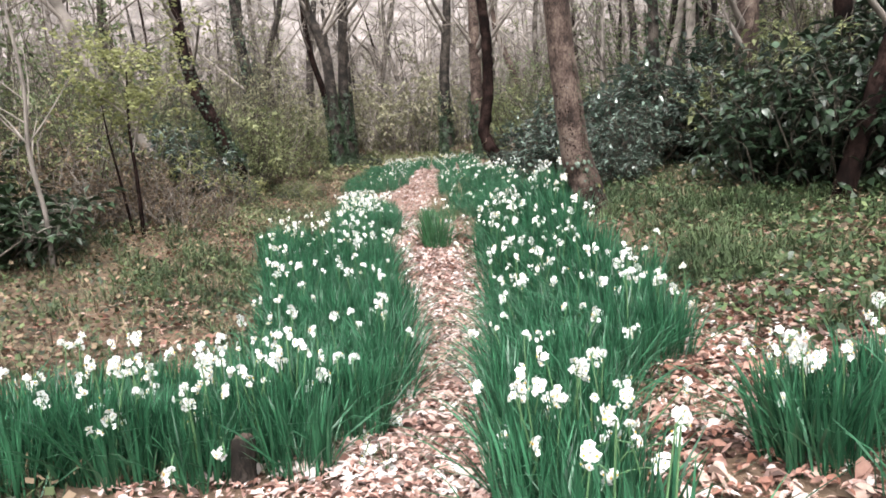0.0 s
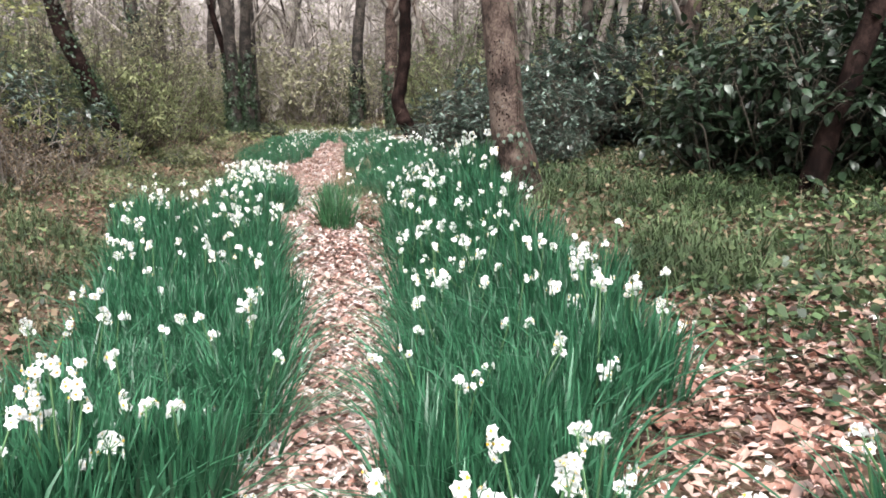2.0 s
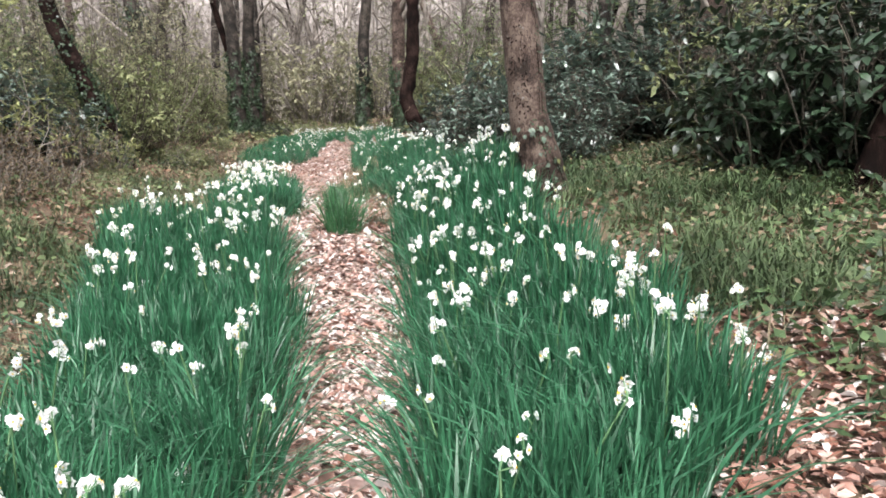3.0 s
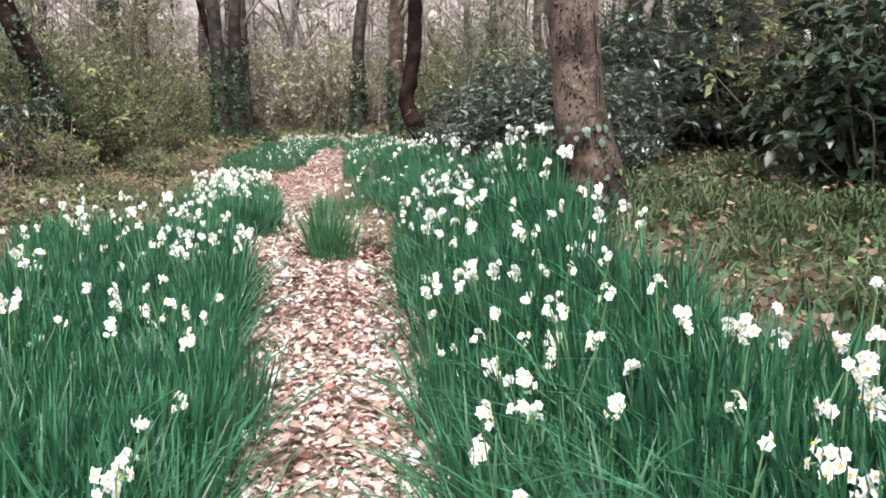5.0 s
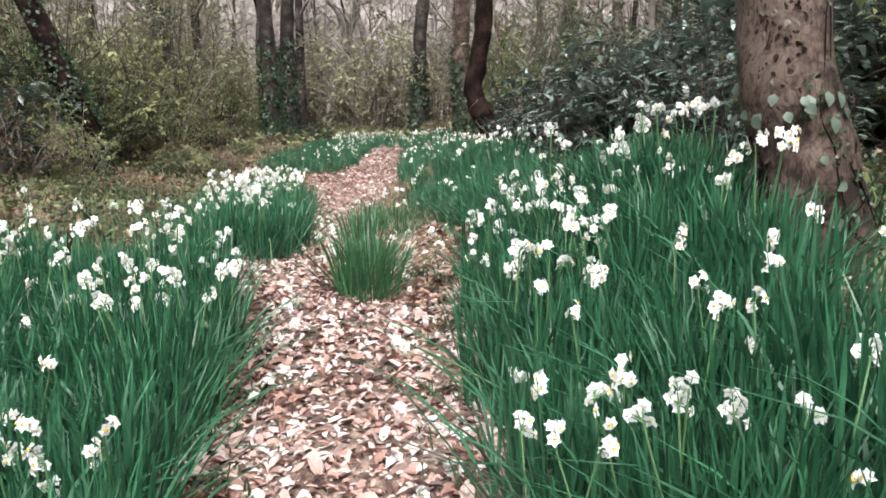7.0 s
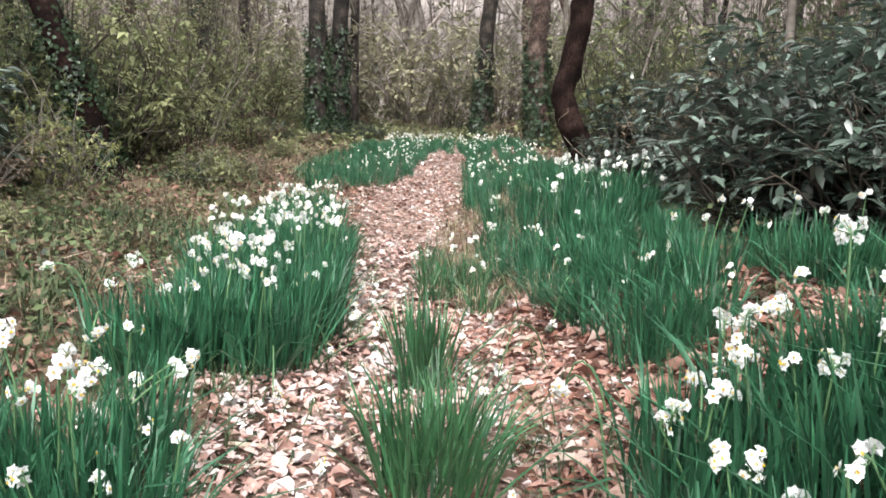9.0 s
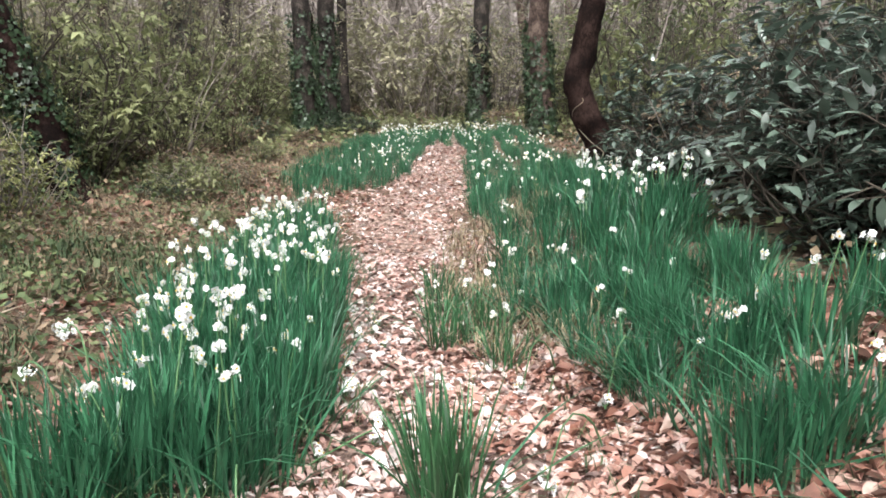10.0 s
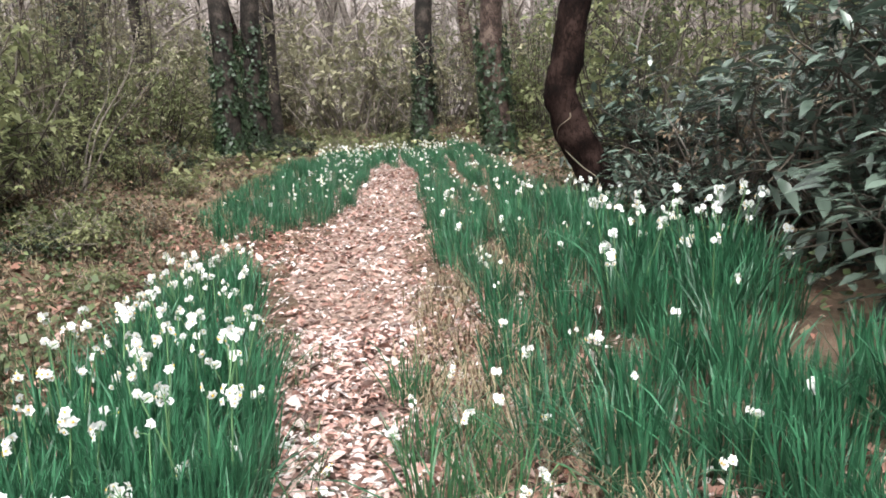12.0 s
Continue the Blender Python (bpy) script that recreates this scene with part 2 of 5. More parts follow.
def smooth_line(pts, n):
    """n points on a smooth curve through the given points."""
    pts = [Vector(p) for p in pts]
    out = []
    for k in range(n):
        t = k / (n - 1) * (len(pts) - 1)
        i = min(int(t), len(pts) - 2)
        f = t - i
        p0, p1, p2, p3 = pts[max(i - 1, 0)], pts[i], pts[i + 1], pts[min(i + 2, len(pts) - 1)]
        out.append(0.5 * ((2 * p1) + (p2 - p0) * f + (2 * p0 - 5 * p1 + 4 * p2 - p3) * f * f + (3 * p1 - p0 - 3 * p2 + p3) * f ** 3))
    return out


def leaf(s, at, along, up, length, width, fold=0.25, droop=0.2, slot=0, full=True):
    """An oval leaf folded along its midrib: six faces, or two for a small one."""
    at, d = Vector(at), Vector(along).normalized()
    side = d.cross(Vector(up))
    if side.length < 1e-4:
        side = d.cross(Vector((1, 0.1, 0)))
    side.normalize()
    nrm = side.cross(d)
    if full:
        rows = ((0.0, 0.0), (0.3, 0.85), (0.62, 1.0), (1.0, 0.0))
        mid = [at + d * (length * f) - nrm * (droop * length * f * f) for f, _ in rows]
        l1, l2 = (mid[1] + side * width / 2 * 0.85 + nrm * fold * width / 2), (mid[2] + side * width / 2 * 0.8 + nrm * fold * width / 2)
        r1, r2 = (mid[1] - side * width / 2 * 0.85 + nrm * fold * width / 2), (mid[2] - side * width / 2 * 0.8 + nrm * fold * width / 2)
        v = [*mid, l1, l2, r1, r2]
        f = [(0, 1, 4), (1, 2, 5, 4), (2, 3, 5), (0, 6, 1), (1, 6, 7, 2), (2, 7, 3)]
    else:
        a, b = at, at + d * length - nrm * droop * length
        m = at + d * length * 0.5
        v = [a, m + side * width / 2 + nrm * fold * width / 2, b, m - side * width / 2 + nrm * fold * width / 2]
        f = [(0, 1, 2), (0, 2, 3)]
    s.add([tuple(q) for q in v], f, slot)


def unit(rng, flat=1.0):
    a, z = rng.uniform(0, 2 * math.pi), rng.uniform(-1, 1) * flat
    r = math.sqrt(max(0.0, 1 - z * z))
    return Vector((r * math.cos(a), r * math.sin(a), z))


# ---- the lie of the land ----
def ease(a, b, v):
    t = np.clip((v - a) / (b - a), 0, 1)
    return t * t * (3 - 2 * t)


MID_Y = (-3, 3, 5, 6, 7, 8, 9, 10, 11, 12, 13, 14, 15, 16, 17, 18, 20, 24, 40)
MID_X = (0.1, 0.0, 0.0, 0.05, -0.06, -0.15, -0.25, -0.25, -0.3, -0.45, -0.63, -0.77, -0.92, -0.88, -0.8, -0.74, -0.76, -0.7, -0.6)
RISE_Y = (-12, 1, 3, 4.5, 6, 7, 8, 9, 10, 11.5, 13, 14.5, 16, 17.5, 20, 24, 30, 45, 80)
RISE_Z = (0, 0, -0.03, -0.08, -0.08, 0.0, 0.14, 0.32, 0.42, 0.45, 0.47, 0.6, 0.8, 0.98, 1.3, 1.68, 2.1, 2.8, 4.1)
RIGHT_RISE = ((2.5, 3.5, 5, 6, 7, 9, 10.5, 12, 14, 20), (0.15, 0.2, 0.24, 0.42, 0.64, 0.58, 0.48, 0.5, 0.6, 0.3))
LEFT_RISE = ((3, 9, 14, 18, 24), (0.3, 0.4, 0.3, 0.3, 0.12))


def profile(ys, zs, v):
    return sum(np.interp(v + d, ys, zs) for d in (-0.6, -0.3, 0, 0.3, 0.6)) / 5


def ground_z(x, y):
    x, y = np.asarray(x, float), np.asarray(y, float)
    r = x - profile(MID_Y, MID_X, y)
    z = profile(RISE_Y, RISE_Z, y)
    z = z + profile(*RIGHT_RISE, y) * ease(0.2, 1.6, r) + 0.08 * np.maximum(0, r - 2.0)
    z = z + 0.2 * ease(1.5, 2.3, r) * (1 - ease(5.5, 7.0, y))
    z = z + profile(*LEFT_RISE, y) * ease(1.4, 3.7, -r) + 0.06 * np.maximum(0, -r - 3.6)
    z = z + 0.02 * np.sin(x * 2.3 + 1) * np.sin(y * 1.9) + 0.012 * np.sin(x * 5.1 + y * 3.3)
    return z


def gz(x, y):
    return float(ground_z(x, y))


def band(y, ys, xs):
    return np.interp(y, ys, xs)


xs = np.concatenate([-np.geomspace(160, 10.5, 14), np.arange(-10, 10.01, 0.2), np.geomspace(10.5, 160, 14)])
ys = np.concatenate([-np.geomspace(120, 6.5, 12), np.arange(-6, 30.01, 0.2), np.geomspace(30.6, 260, 18)])
gx, gy = np.meshgrid(xs, ys)
zz = ground_z(gx, np.clip(gy, -12, 80)) - 0.0
zz = np.clip(zz, -1, 6)
gs = Soup()
nx = len(xs)
gs.add(np.stack([gx.ravel(), gy.ravel(), zz.ravel()], 1), [(j * nx + i, j * nx + i + 1, (j + 1) * nx + i + 1, (j + 1) * nx + i) for j in range(len(ys) - 1) for i in range(nx - 1)])
ground = tagged(new("ground", gs.mesh("ground", [M_SOIL])), "brown woodland soil rising gently along a trodden path", "ground", kind="structure")


# the far hillside of bare trees that closes the view
M_HILL = mat("distant_bare_woodland", (0.14, 0.12, 0.112), 1.0, 0.5, 0.3, (0.26, 0.23, 0.22), obj=False, bump=0.5, bump_scale=1.5)
hs = Soup()
hn = 80
hv = []
for row in range(9):
    for k in range(hn):
        a = -math.pi / 2 + 2 * math.pi * k / hn
        rad = 95 + row * 9
        x, y = math.cos(a) * rad, math.sin(a) * rad
        top = 44 + 7 * noise.noise(Vector((x * 0.012, y * 0.012, 2.0))) + 2.5 * noise.noise(Vector((x * 0.07, y * 0.07, 5.0)))
        hv.append((x, y, -2 + (top + 2) * math.sin(row / 8 * math.pi / 2) + 1.2 * noise.noise(Vector((x * 0.2, y * 0.2, row)))))
hs.add(hv, [(r * hn + k, r * hn + (k + 1) % hn, (r + 1) * hn + (k + 1) % hn, (r + 1) * hn + k) for r in range(8) for k in range(hn)])
tagged(new("backdrop", hs.mesh("backdrop", [M_HILL])), "distant pale hillside of bare winter woodland", "hillside", kind="structure")


# the trodden way: a skin of leaf crumbs over the soil
M_PATH = mat("trodden_leaf_crumbs", (0.17, 0.11, 0.085), 0.95, 0.5, 18.0, (0.36, 0.26, 0.22), bump=0.8, bump_scale=60, obj=False)
ps = Soup()
pv = []
py = np.arange(-6, 24.01, 0.2)
for y in py:
    c = float(profile(MID_Y, MID_X, y))
    wob = 0.07 * math.sin(y * 2.7) + 0.05 * math.sin(y * 6.1 + 1)
    wide = 1.0 * float(ease(9.0, 9.6, y) * (1 - ease(10.2, 11.2, y)))
    for f in np.linspace(0, 1, 13):
        x = c - 0.55 + wob + f * (1.1 + wide * 0.8)
        pv.append((x, y, gz(x, y) + (0.008 if 0 < f < 1 else -0.012)))
ps.add(pv, [(j * 13 + i, j * 13 + i + 1, (j + 1) * 13 + i + 1, (j + 1) * 13 + i) for j in range(len(py) - 1) for i in range(12)])
tagged(new("path", ps.mesh("path", [M_PATH])), "trodden path of crumbled tan leaves between the beds", "path", kind="structure")


# ---- trees ----
def tree_mesh(rng, line, radii, flare=1.6, rough=0.12, sides=14, n=26):
    s = Soup()
    pts = smooth_line(line, n)
    rr = [np.interp(k / (n - 1), np.linspace(0, 1, len(radii)), radii) for k in range(n)]
    rr = [r * (1 + (flare - 1) * math.exp(-((pts[k] - pts[0]).length) / 0.16)) for k, r in enumerate(rr)]
    tube(s, pts, rr, sides, rough)
    return s, pts, rr


def limbs(s, rng, pts, rr, count, lo=0.35, length=2.0, up=0.5, twigs=4, slot=0, leaves=None, leaf_size=0.07, leaf_n=0, leaf_slot=1):
    """Limbs, side branches and twigs from the upper part of a trunk; leaves, if any, on the twigs."""
    n = len(pts)
    for c in range(count):
        i = int(rng.uniform(lo, 0.98) * (n - 1))
        base, r0 = Vector(pts[i]), rr[i] * rng.uniform(0.3, 0.55)
        d = unit(rng, 0.3)
        d.z = abs(d.z) * 0.5 + up + 0.35
        d.normalize()
        L = length * rng.uniform(0.5, 1.2) * (1.2 - 0.5 * i / n)
        bend = unit(rng) * 0.35
        line = [base, base + d * L * 0.4 + bend * L * 0.15, base + d * L * 0.75 + bend * L * 0.4, base + (d + bend * 0.6) * L]
        bp = smooth_line(line, 7)
        tube(s, bp, [r0 * (1 - 0.8 * k / 6) for k in range(7)], 5, 0, slot, False)
        for t in range(twigs):
            j = rng.integers(2, 7)
            td = (unit(rng) + d * 0.7 + Vector((0, 0, 0.25))).normalized()
            TL = L * rng.uniform(0.2, 0.5)
            tp = smooth_line([bp[j], bp[j] + td * TL * 0.5 + unit(rng) * TL * 0.12, bp[j] + td * TL + unit(rng) * TL * 0.15], 4)
            tube(s, tp, [r0 * 0.28, r0 * 0.2, r0 * 0.14, r0 * 0.06], 3, 0, slot, False)
            for w in range(3):
                wd = (td + unit(rng) * 0.8).normalized()
                a = tp[rng.integers(1, 4)]
                wl_ = TL * rng.uniform(0.25, 0.6)
                strip(s, a, a + wd * wl_, r0 * 0.13, r0 * 0.04, slot)
                for q in range(leaf_n):
                    leaf(s, a + wd * wl_ * rng.uniform(0.2, 1.05) + unit(rng) * 0.05, unit(rng, 0.5), unit(rng), leaf_size * rng.uniform(0.6, 1.3), leaf_size * 0.5, slot=leaf_slot, full=False)


def ivy_on(rng, pts, rr, lo, hi, count, size=0.06, gap=0.015, full=True):
    """Ivy leaves that cling to a trunk between two shares of its height."""
    s = Soup()
    n = len(pts)
    for c in range(count):
        f = rng.uniform(lo, hi) * (n - 1)
        i = min(int(f), n - 2)
        p = Vector(pts[i]).lerp(Vector(pts[i + 1]), f - i)
        a = rng.uniform(0, 2 * math.pi)
        o = Vector((math.cos(a), math.sin(a), 0))
        edge = min((f / (n - 1) - lo) * 5 / (hi - lo) + (1 if lo <= 0 else 0), (hi - f / (n - 1)) * 3 / (hi - lo))
        if noise.noise(Vector((math.cos(a) * 1.3, math.sin(a) * 1.3, p.z * 2.2 + n))) * 1.6 + 0.25 + min(edge, 1.0) * 0.6 < rng.uniform(0.1, 0.9):
            continue
        at = p + o * (rr[i] * 0.98 + rng.uniform(0, gap))
        d = (Vector((-o.y, o.x, 0)) * rng.uniform(-1, 1) + Vector((0, 0, rng.uniform(-1, 0.4))) + o * rng.uniform(0.1, 0.7)).normalized()
        L = size * rng.uniform(0.6, 1.4)
        leaf(s, at, d, o, L, L * 0.9, 0.2, 0.25, full=full)
    return s


def tree(name, label, line, radii, bark, seed, n_limbs=7, lo=0.45, length=2.2, ivy=None, leaves=0, leaf_mat=None, rough=0.12, flare=1.6, sides=14, n=26):
    rng = np.random.default_rng(seed)
    base = Vector(line[0])
    thing = tagged(new(name), label, "tree")
    thing.location = base
    local = [Vector(p) - base for p in line]
    local[0] = local[0] - Vector((0, 0, 0.12))
    s, pts, rr = tree_mesh(rng, local, radii, flare, rough, sides, n)
    part("trunk", s.mesh("trunk", [bark]), thing)
    c = Soup()
    limbs(c, rng, pts, rr, n_limbs, lo, length, leaf_n=leaves)
    part("crown", c.mesh("crown", [M_TWIG, leaf_mat or M_HAZY_FARLEAF]), thing, "bare branching crown of fine twigs" if not leaves else "thin leafy crown")
    if ivy:
        part("ivy", ivy_on(rng, pts, rr, *ivy).mesh("ivy", [M_IVY]), thing, "dark green ivy leaves")
    return thing


def at(x, y, z=0.0):
    return (x, y, gz(x, y) + z)


# the pale leaning trunk beside the right-hand bed
BIG_LINE = [at(1.66, 7.77), (1.55, 7.77, 1.06), (1.455, 7.77, 1.38), (1.388, 7.77, 2.0), (1.31, 7.78, 3.0), (1.22, 7.7, 5.0), (1.3, 7.9, 7.5), (1.2, 8.2, 10.0)]
BIG_R = (0.19, 0.17, 0.158, 0.152, 0.136, 0.11, 0.075, 0.03)
big = tree("pale_tree", "pale tan leaning trunk with flaking bark and climbing ivy", BIG_LINE, BIG_R, M_BARK_PALE, 3, 9, 0.62, 2.6, rough=0.1, flare=1.2, sides=20, n=40)
DARK_LINE = [at(1.16, 15.0), (1.05, 15.0, 1.46), (0.87, 15.0, 1.82), (0.78, 15.0, 2.1), (0.84, 15.0, 2.46), (0.9, 15.0, 3.0), (0.92, 15.0, 3.9), (0.86, 15.0, 4.8), (0.7, 15.1, 7.3), (0.85, 15.2, 10.0)]
DARK_R = (0.15, 0.137, 0.13, 0.127, 0.12, 0.115, 0.11, 0.104, 0.075, 0.035)
dark = tree("dark_tree", "dark brown crooked trunk with a pale climbing vine", DARK_LINE, DARK_R, M_BARK_DARK, 4, 8, 0.72, 2.0, rough=0.2, sides=24, n=90)


def climb(thing, line, radii, seed, count, out=1.02, r=0.006, material=None, leaves=0, size=0.06, name="vine", wind=0.2):
    """Thin stems that wind up a trunk, with a few leaves."""
    rng_ = np.random.default_rng(seed)
    base = thing.location
    pts = smooth_line([Vector(p) - base for p in line], 40)
    s_, l_ = Soup(), Soup()
    for c in range(count):
        a0, lo, hi = rng_.uniform(0, 2 * math.pi), rng_.uniform(0.0, 0.1), rng_.uniform(0.25, 0.6)
        path = []
        for k in range(24):
            f = (lo + (hi - lo) * k / 23) * 39
            i = min(int(f), 38)
            p = pts[i].lerp(pts[i + 1], f - i)
            a0 += rng_.normal(0, wind)
            rad = float(np.interp(f / 39, np.linspace(0, 1, len(radii)), radii)) * out * (1 + 0.45 * math.exp(-(p - pts[0]).length / 0.16))
            path.append(p + Vector((math.cos(a0), math.sin(a0), 0)) * rad)
            for q in range(leaves):
                if rng_.uniform() < 0.5:
                    o = Vector((math.cos(a0), math.sin(a0), 0))
                    leaf(l_, path[-1] + unit(rng_) * 0.02, (o * 0.4 + unit(rng_)).normalized(), o, size * rng_.uniform(0.5, 1.2), size * rng_.uniform(0.5, 0.9), 0.2, 0.25)
        path = smooth_line(path[::3] + path[-1:], 40)
        tube(s_, path, [r * (1 - 0.012 * k) for k in range(40)], 5, 0.25, 0, False)
    part(name, s_.mesh(name, [material or M_TWIG_DARK]), thing, "thin climbing stem")
    if leaves:
        part("ivy", l_.mesh("ivy", [M_IVY]), thing, "scattered ivy leaves")


climb(big, BIG_LINE, BIG_R, 21, 6, 1.0, 0.003, M_BARK_DARK, 7, 0.022, wind=0.14)
climb(dark, DARK_LINE, DARK_R, 25, 3, 1.12, 0.0055, M_STALE, wind=0.22)
spray = Soup()
r_ = np.random.default_rng(23)
for k in range(40):
    side = k >= 30
    a = r_.choice((2.35, 5.55)) + r_.normal(0, 0.12) if side else r_.uniform(2.5, 5.5)
    z = r_.uniform(0.2, 0.78) if side else (r_.normal(0.58, 0.05) if k < 22 else r_.uniform(0.2, 0.42))
    o = Vector((math.cos(a), math.sin(a), 0))
    c = Vector((-0.205 - (0.3 if z < 0.58 else 0.105) * (z - 0.58), 0, z)) + o * (0.168 + (r_.uniform(0.01, 0.06) if side else r_.uniform(0.0, 0.03)))
    L = r_.uniform(0.036, 0.066)
    # every other side leaf is yellow-green: light from behind put into its colour
    leaf(spray, c, (Vector((-o.y, o.x, 0)) * r_.uniform(-1, 1) + Vector((0, 0, -0.7)) + o * 0.35).normalized(), o, L, L * 0.85, 0.15, 0.22, 2 if side and k % 2 else 0)
    tube(spray, [c, c - o * 0.03 + Vector((0, 0, -0.03))], [0.0015, 0.0015], 3, 0, 1, False)
part("ivy", spray.mesh("ivy", [M_IVY_GREY, M_TWIG_DARK, M_YELLOW]), big, "broad grey-green ivy leaves round the trunk, some coloured as if backlit")
flakes = Soup()
for k in range(150):
    a = r_.normal((4.0, 4.5, 3.4)[k % 3], 0.12)
    z = r_.uniform(0.66, 1.5) if k % 3 < 2 else r_.uniform(0.1, 0.5)
    o = Vector((math.cos(a), math.sin(a), 0))
    c = Vector((-0.205 - (0.3 if z < 0.58 else 0.105) * (z - 0.58), 0, z)) + o * 0.158
    L = r_.uniform(0.012, 0.032)
    leaf(flakes, c, (Vector((-o.y, o.x, 0)) * r_.normal(0, 0.5) + Vector((0, 0, -1)) + o * r_.uniform(0.2, 0.7)).normalized(), o, L, L * r_.uniform(0.4, 0.9), 0.2, 0.3, int(r_.uniform() < 0.3))
tagged(part("bark_scale", flakes.mesh("bark_scale", [M_BARK_DARK, M_BARK_GREY]), big, "loose dark bark scales in streaks"), kind="stuff")

tree("ivy_tree", "slim trunk wrapped in dark ivy near its foot", [at(1.0, 20.4), (0.92, 20.4, 2.3), (0.84, 20.4, 3.3), (0.86, 20.4, 4.4), (0.88, 20.4, 5.8), (0.8, 20.5, 10.9)], (0.2, 0.18, 0.17, 0.16, 0.15, 0.045), M_BARK_PALE, 5, 7, 0.6, 2.4, ivy=(0.0, 0.45, 3600, 0.055, 0.09), rough=0.2)
tree("ivy_tree", "straight grey-brown trunk with ivy on its lower half", [at(-0.13, 24.8), (-0.1, 24.8, 2.91), (-0.06, 24.8, 4.75), (0.15, 24.8, 7.2), (0.22, 24.9, 11.7)], (0.217, 0.185, 0.174, 0.141, 0.054), M_BARK, 6, 8, 0.6, 2.6, ivy=(0.0, 0.42, 3600, 0.06, 0.08), rough=0.2)
tree("twin_tree", "grey-brown trunk leaning outward, ivy halfway up, beside its twin", [at(-3.36, 21.5), (-3.38, 21.5, 2.0), (-3.42, 21.5, 3.6), (-3.52, 21.5, 4.9), (-3.68, 21.5, 5.6), (-4.05, 21.5, 6.6), (-4.6, 21.5, 10)], (0.2, 0.18, 0.165, 0.16, 0.155, 0.14, 0.05), M_BARK, 7, 7, 0.6, 2.4, ivy=(0.0, 0.36, 4200, 0.06, 0.1), rough=0.2)
tree("twin_tree", "upright grey-brown trunk beside its leaning twin", [at(-3.28, 23.2), (-3.29, 23.2, 2.2), (-3.31, 23.2, 3.5), (-3.3, 23.2, 4.9), (-3.17, 23.2, 6.9), (-3.0, 23.2, 11)], (0.2, 0.185, 0.175, 0.165, 0.15, 0.05), M_BARK, 8, 7, 0.6, 2.4, ivy=(0.0, 0.5, 3600, 0.06, 0.07), rough=0.2)
tree("thin_tree", "thin dark trunk standing close behind the twin trees", [at(-3.66, 27.0), (-3.64, 27, 2.4), (-3.68, 27, 3.9), (-3.7, 27, 5.3), (-3.8, 27, 10)], (0.16, 0.14, 0.13, 0.12, 0.05), M_BARK, 9, 6, 0.6, 2.4)
tree("thin_tree", "thin dark trunk with a bend at the top of its stem", [at(-6.7, 34.0), (-6.66, 34, 3.0), (-6.52, 34, 4.6), (-6.48, 34, 6.6), (-6.2, 34, 8.7), (-5.6, 34, 12)], (0.2, 0.19, 0.18, 0.165, 0.15, 0.05), M_BARK, 10, 6, 0.6, 2.4)
tree("pale_tree", "pale trunk behind the dark evergreen shrub", [at(4.62, 11.8), (4.7, 11.8, 1.4), (4.84, 11.8, 2.2), (4.94, 11.8, 3.0), (4.96, 11.8, 3.8), (5.1, 11.9, 6.5), (5.0, 12, 10)], (0.21, 0.19, 0.185, 0.18, 0.175, 0.13, 0.05), M_BARK_PALE, 11, 7, 0.5, 2.2)
tree("dark_tree", "dark leaning trunk in the shade of the shrub", [at(3.9, 7.1), (4.05, 7.1, 1.2), (4.3, 7.1, 1.95), (4.6, 7.2, 2.9), (4.8, 7.3, 5.5), (4.6, 7.4, 8)], (0.11, 0.095, 0.09, 0.085, 0.06, 0.02), M_BARK_DARK, 12, 7, 0.45, 2.0)
tree("leaning_tree", "dark ivy-covered trunk leaning over the bank", [at(-4.26, 15.0), (-4.47, 15, 1.7), (-4.79, 15, 2.46), (-5.42, 15.1, 4.1), (-5.59, 15.2, 7.0), (-5.93, 15.2, 9.7)], (0.188, 0.155, 0.144, 0.133, 0.099, 0.033), M_BARK_DARK, 13, 8, 0.55, 2.4, ivy=(0.04, 0.6, 3000, 0.045, 0.14), rough=0.2)
tree("ivy_tree", "ivy-hung trunk standing in thicket on the bank", [at(-5.38, 21.5), (-5.54, 21.5, 2.52), (-5.9, 21.5, 4.47), (-6.15, 21.5, 6.84), (-5.96, 21.5, 10.7)], (0.207, 0.175, 0.164, 0.131, 0.044), M_BARK, 14, 8, 0.35, 2.4, ivy=(0.0, 0.75, 3600, 0.055, 0.28))

tree("leaning_tree", "pale bare trunk leaning across the thicket", [at(-4.6, 12.4), (-5.2, 12.2, 2.2), (-5.7, 12, 3.1), (-6.3, 12, 4.45), (-7.2, 12, 6.5), (-7.6, 12, 9)], (0.11, 0.1, 0.095, 0.09, 0.06, 0.02), M_TWIG, 15, 7, 0.55, 2.2)
tree("sapling", "slender twin-stemmed sapling with olive leaves", [at(-3.85, 8.9), (-3.87, 8.9, 1.5), (-3.9, 8.9, 2.1), (-3.85, 8.9, 2.9)], (0.028, 0.024, 0.018, 0.006), M_BARK_DARK, 16, 22, 0.45, 1.0, leaves=6, leaf_mat=M_YELLOW, sides=7, flare=1.2)
tree("sapling", "thin sapling stem beside a stouter one", [at(-3.98, 8.95), (-4.1, 8.95, 1.4), (-4.2, 8.95, 2.0), (-4.25, 8.95, 2.5)], (0.02, 0.017, 0.012, 0.005), M_BARK_DARK, 17, 14, 0.42, 0.9, leaves=5, leaf_mat=M_YELLOW, sides=7, flare=1.2)
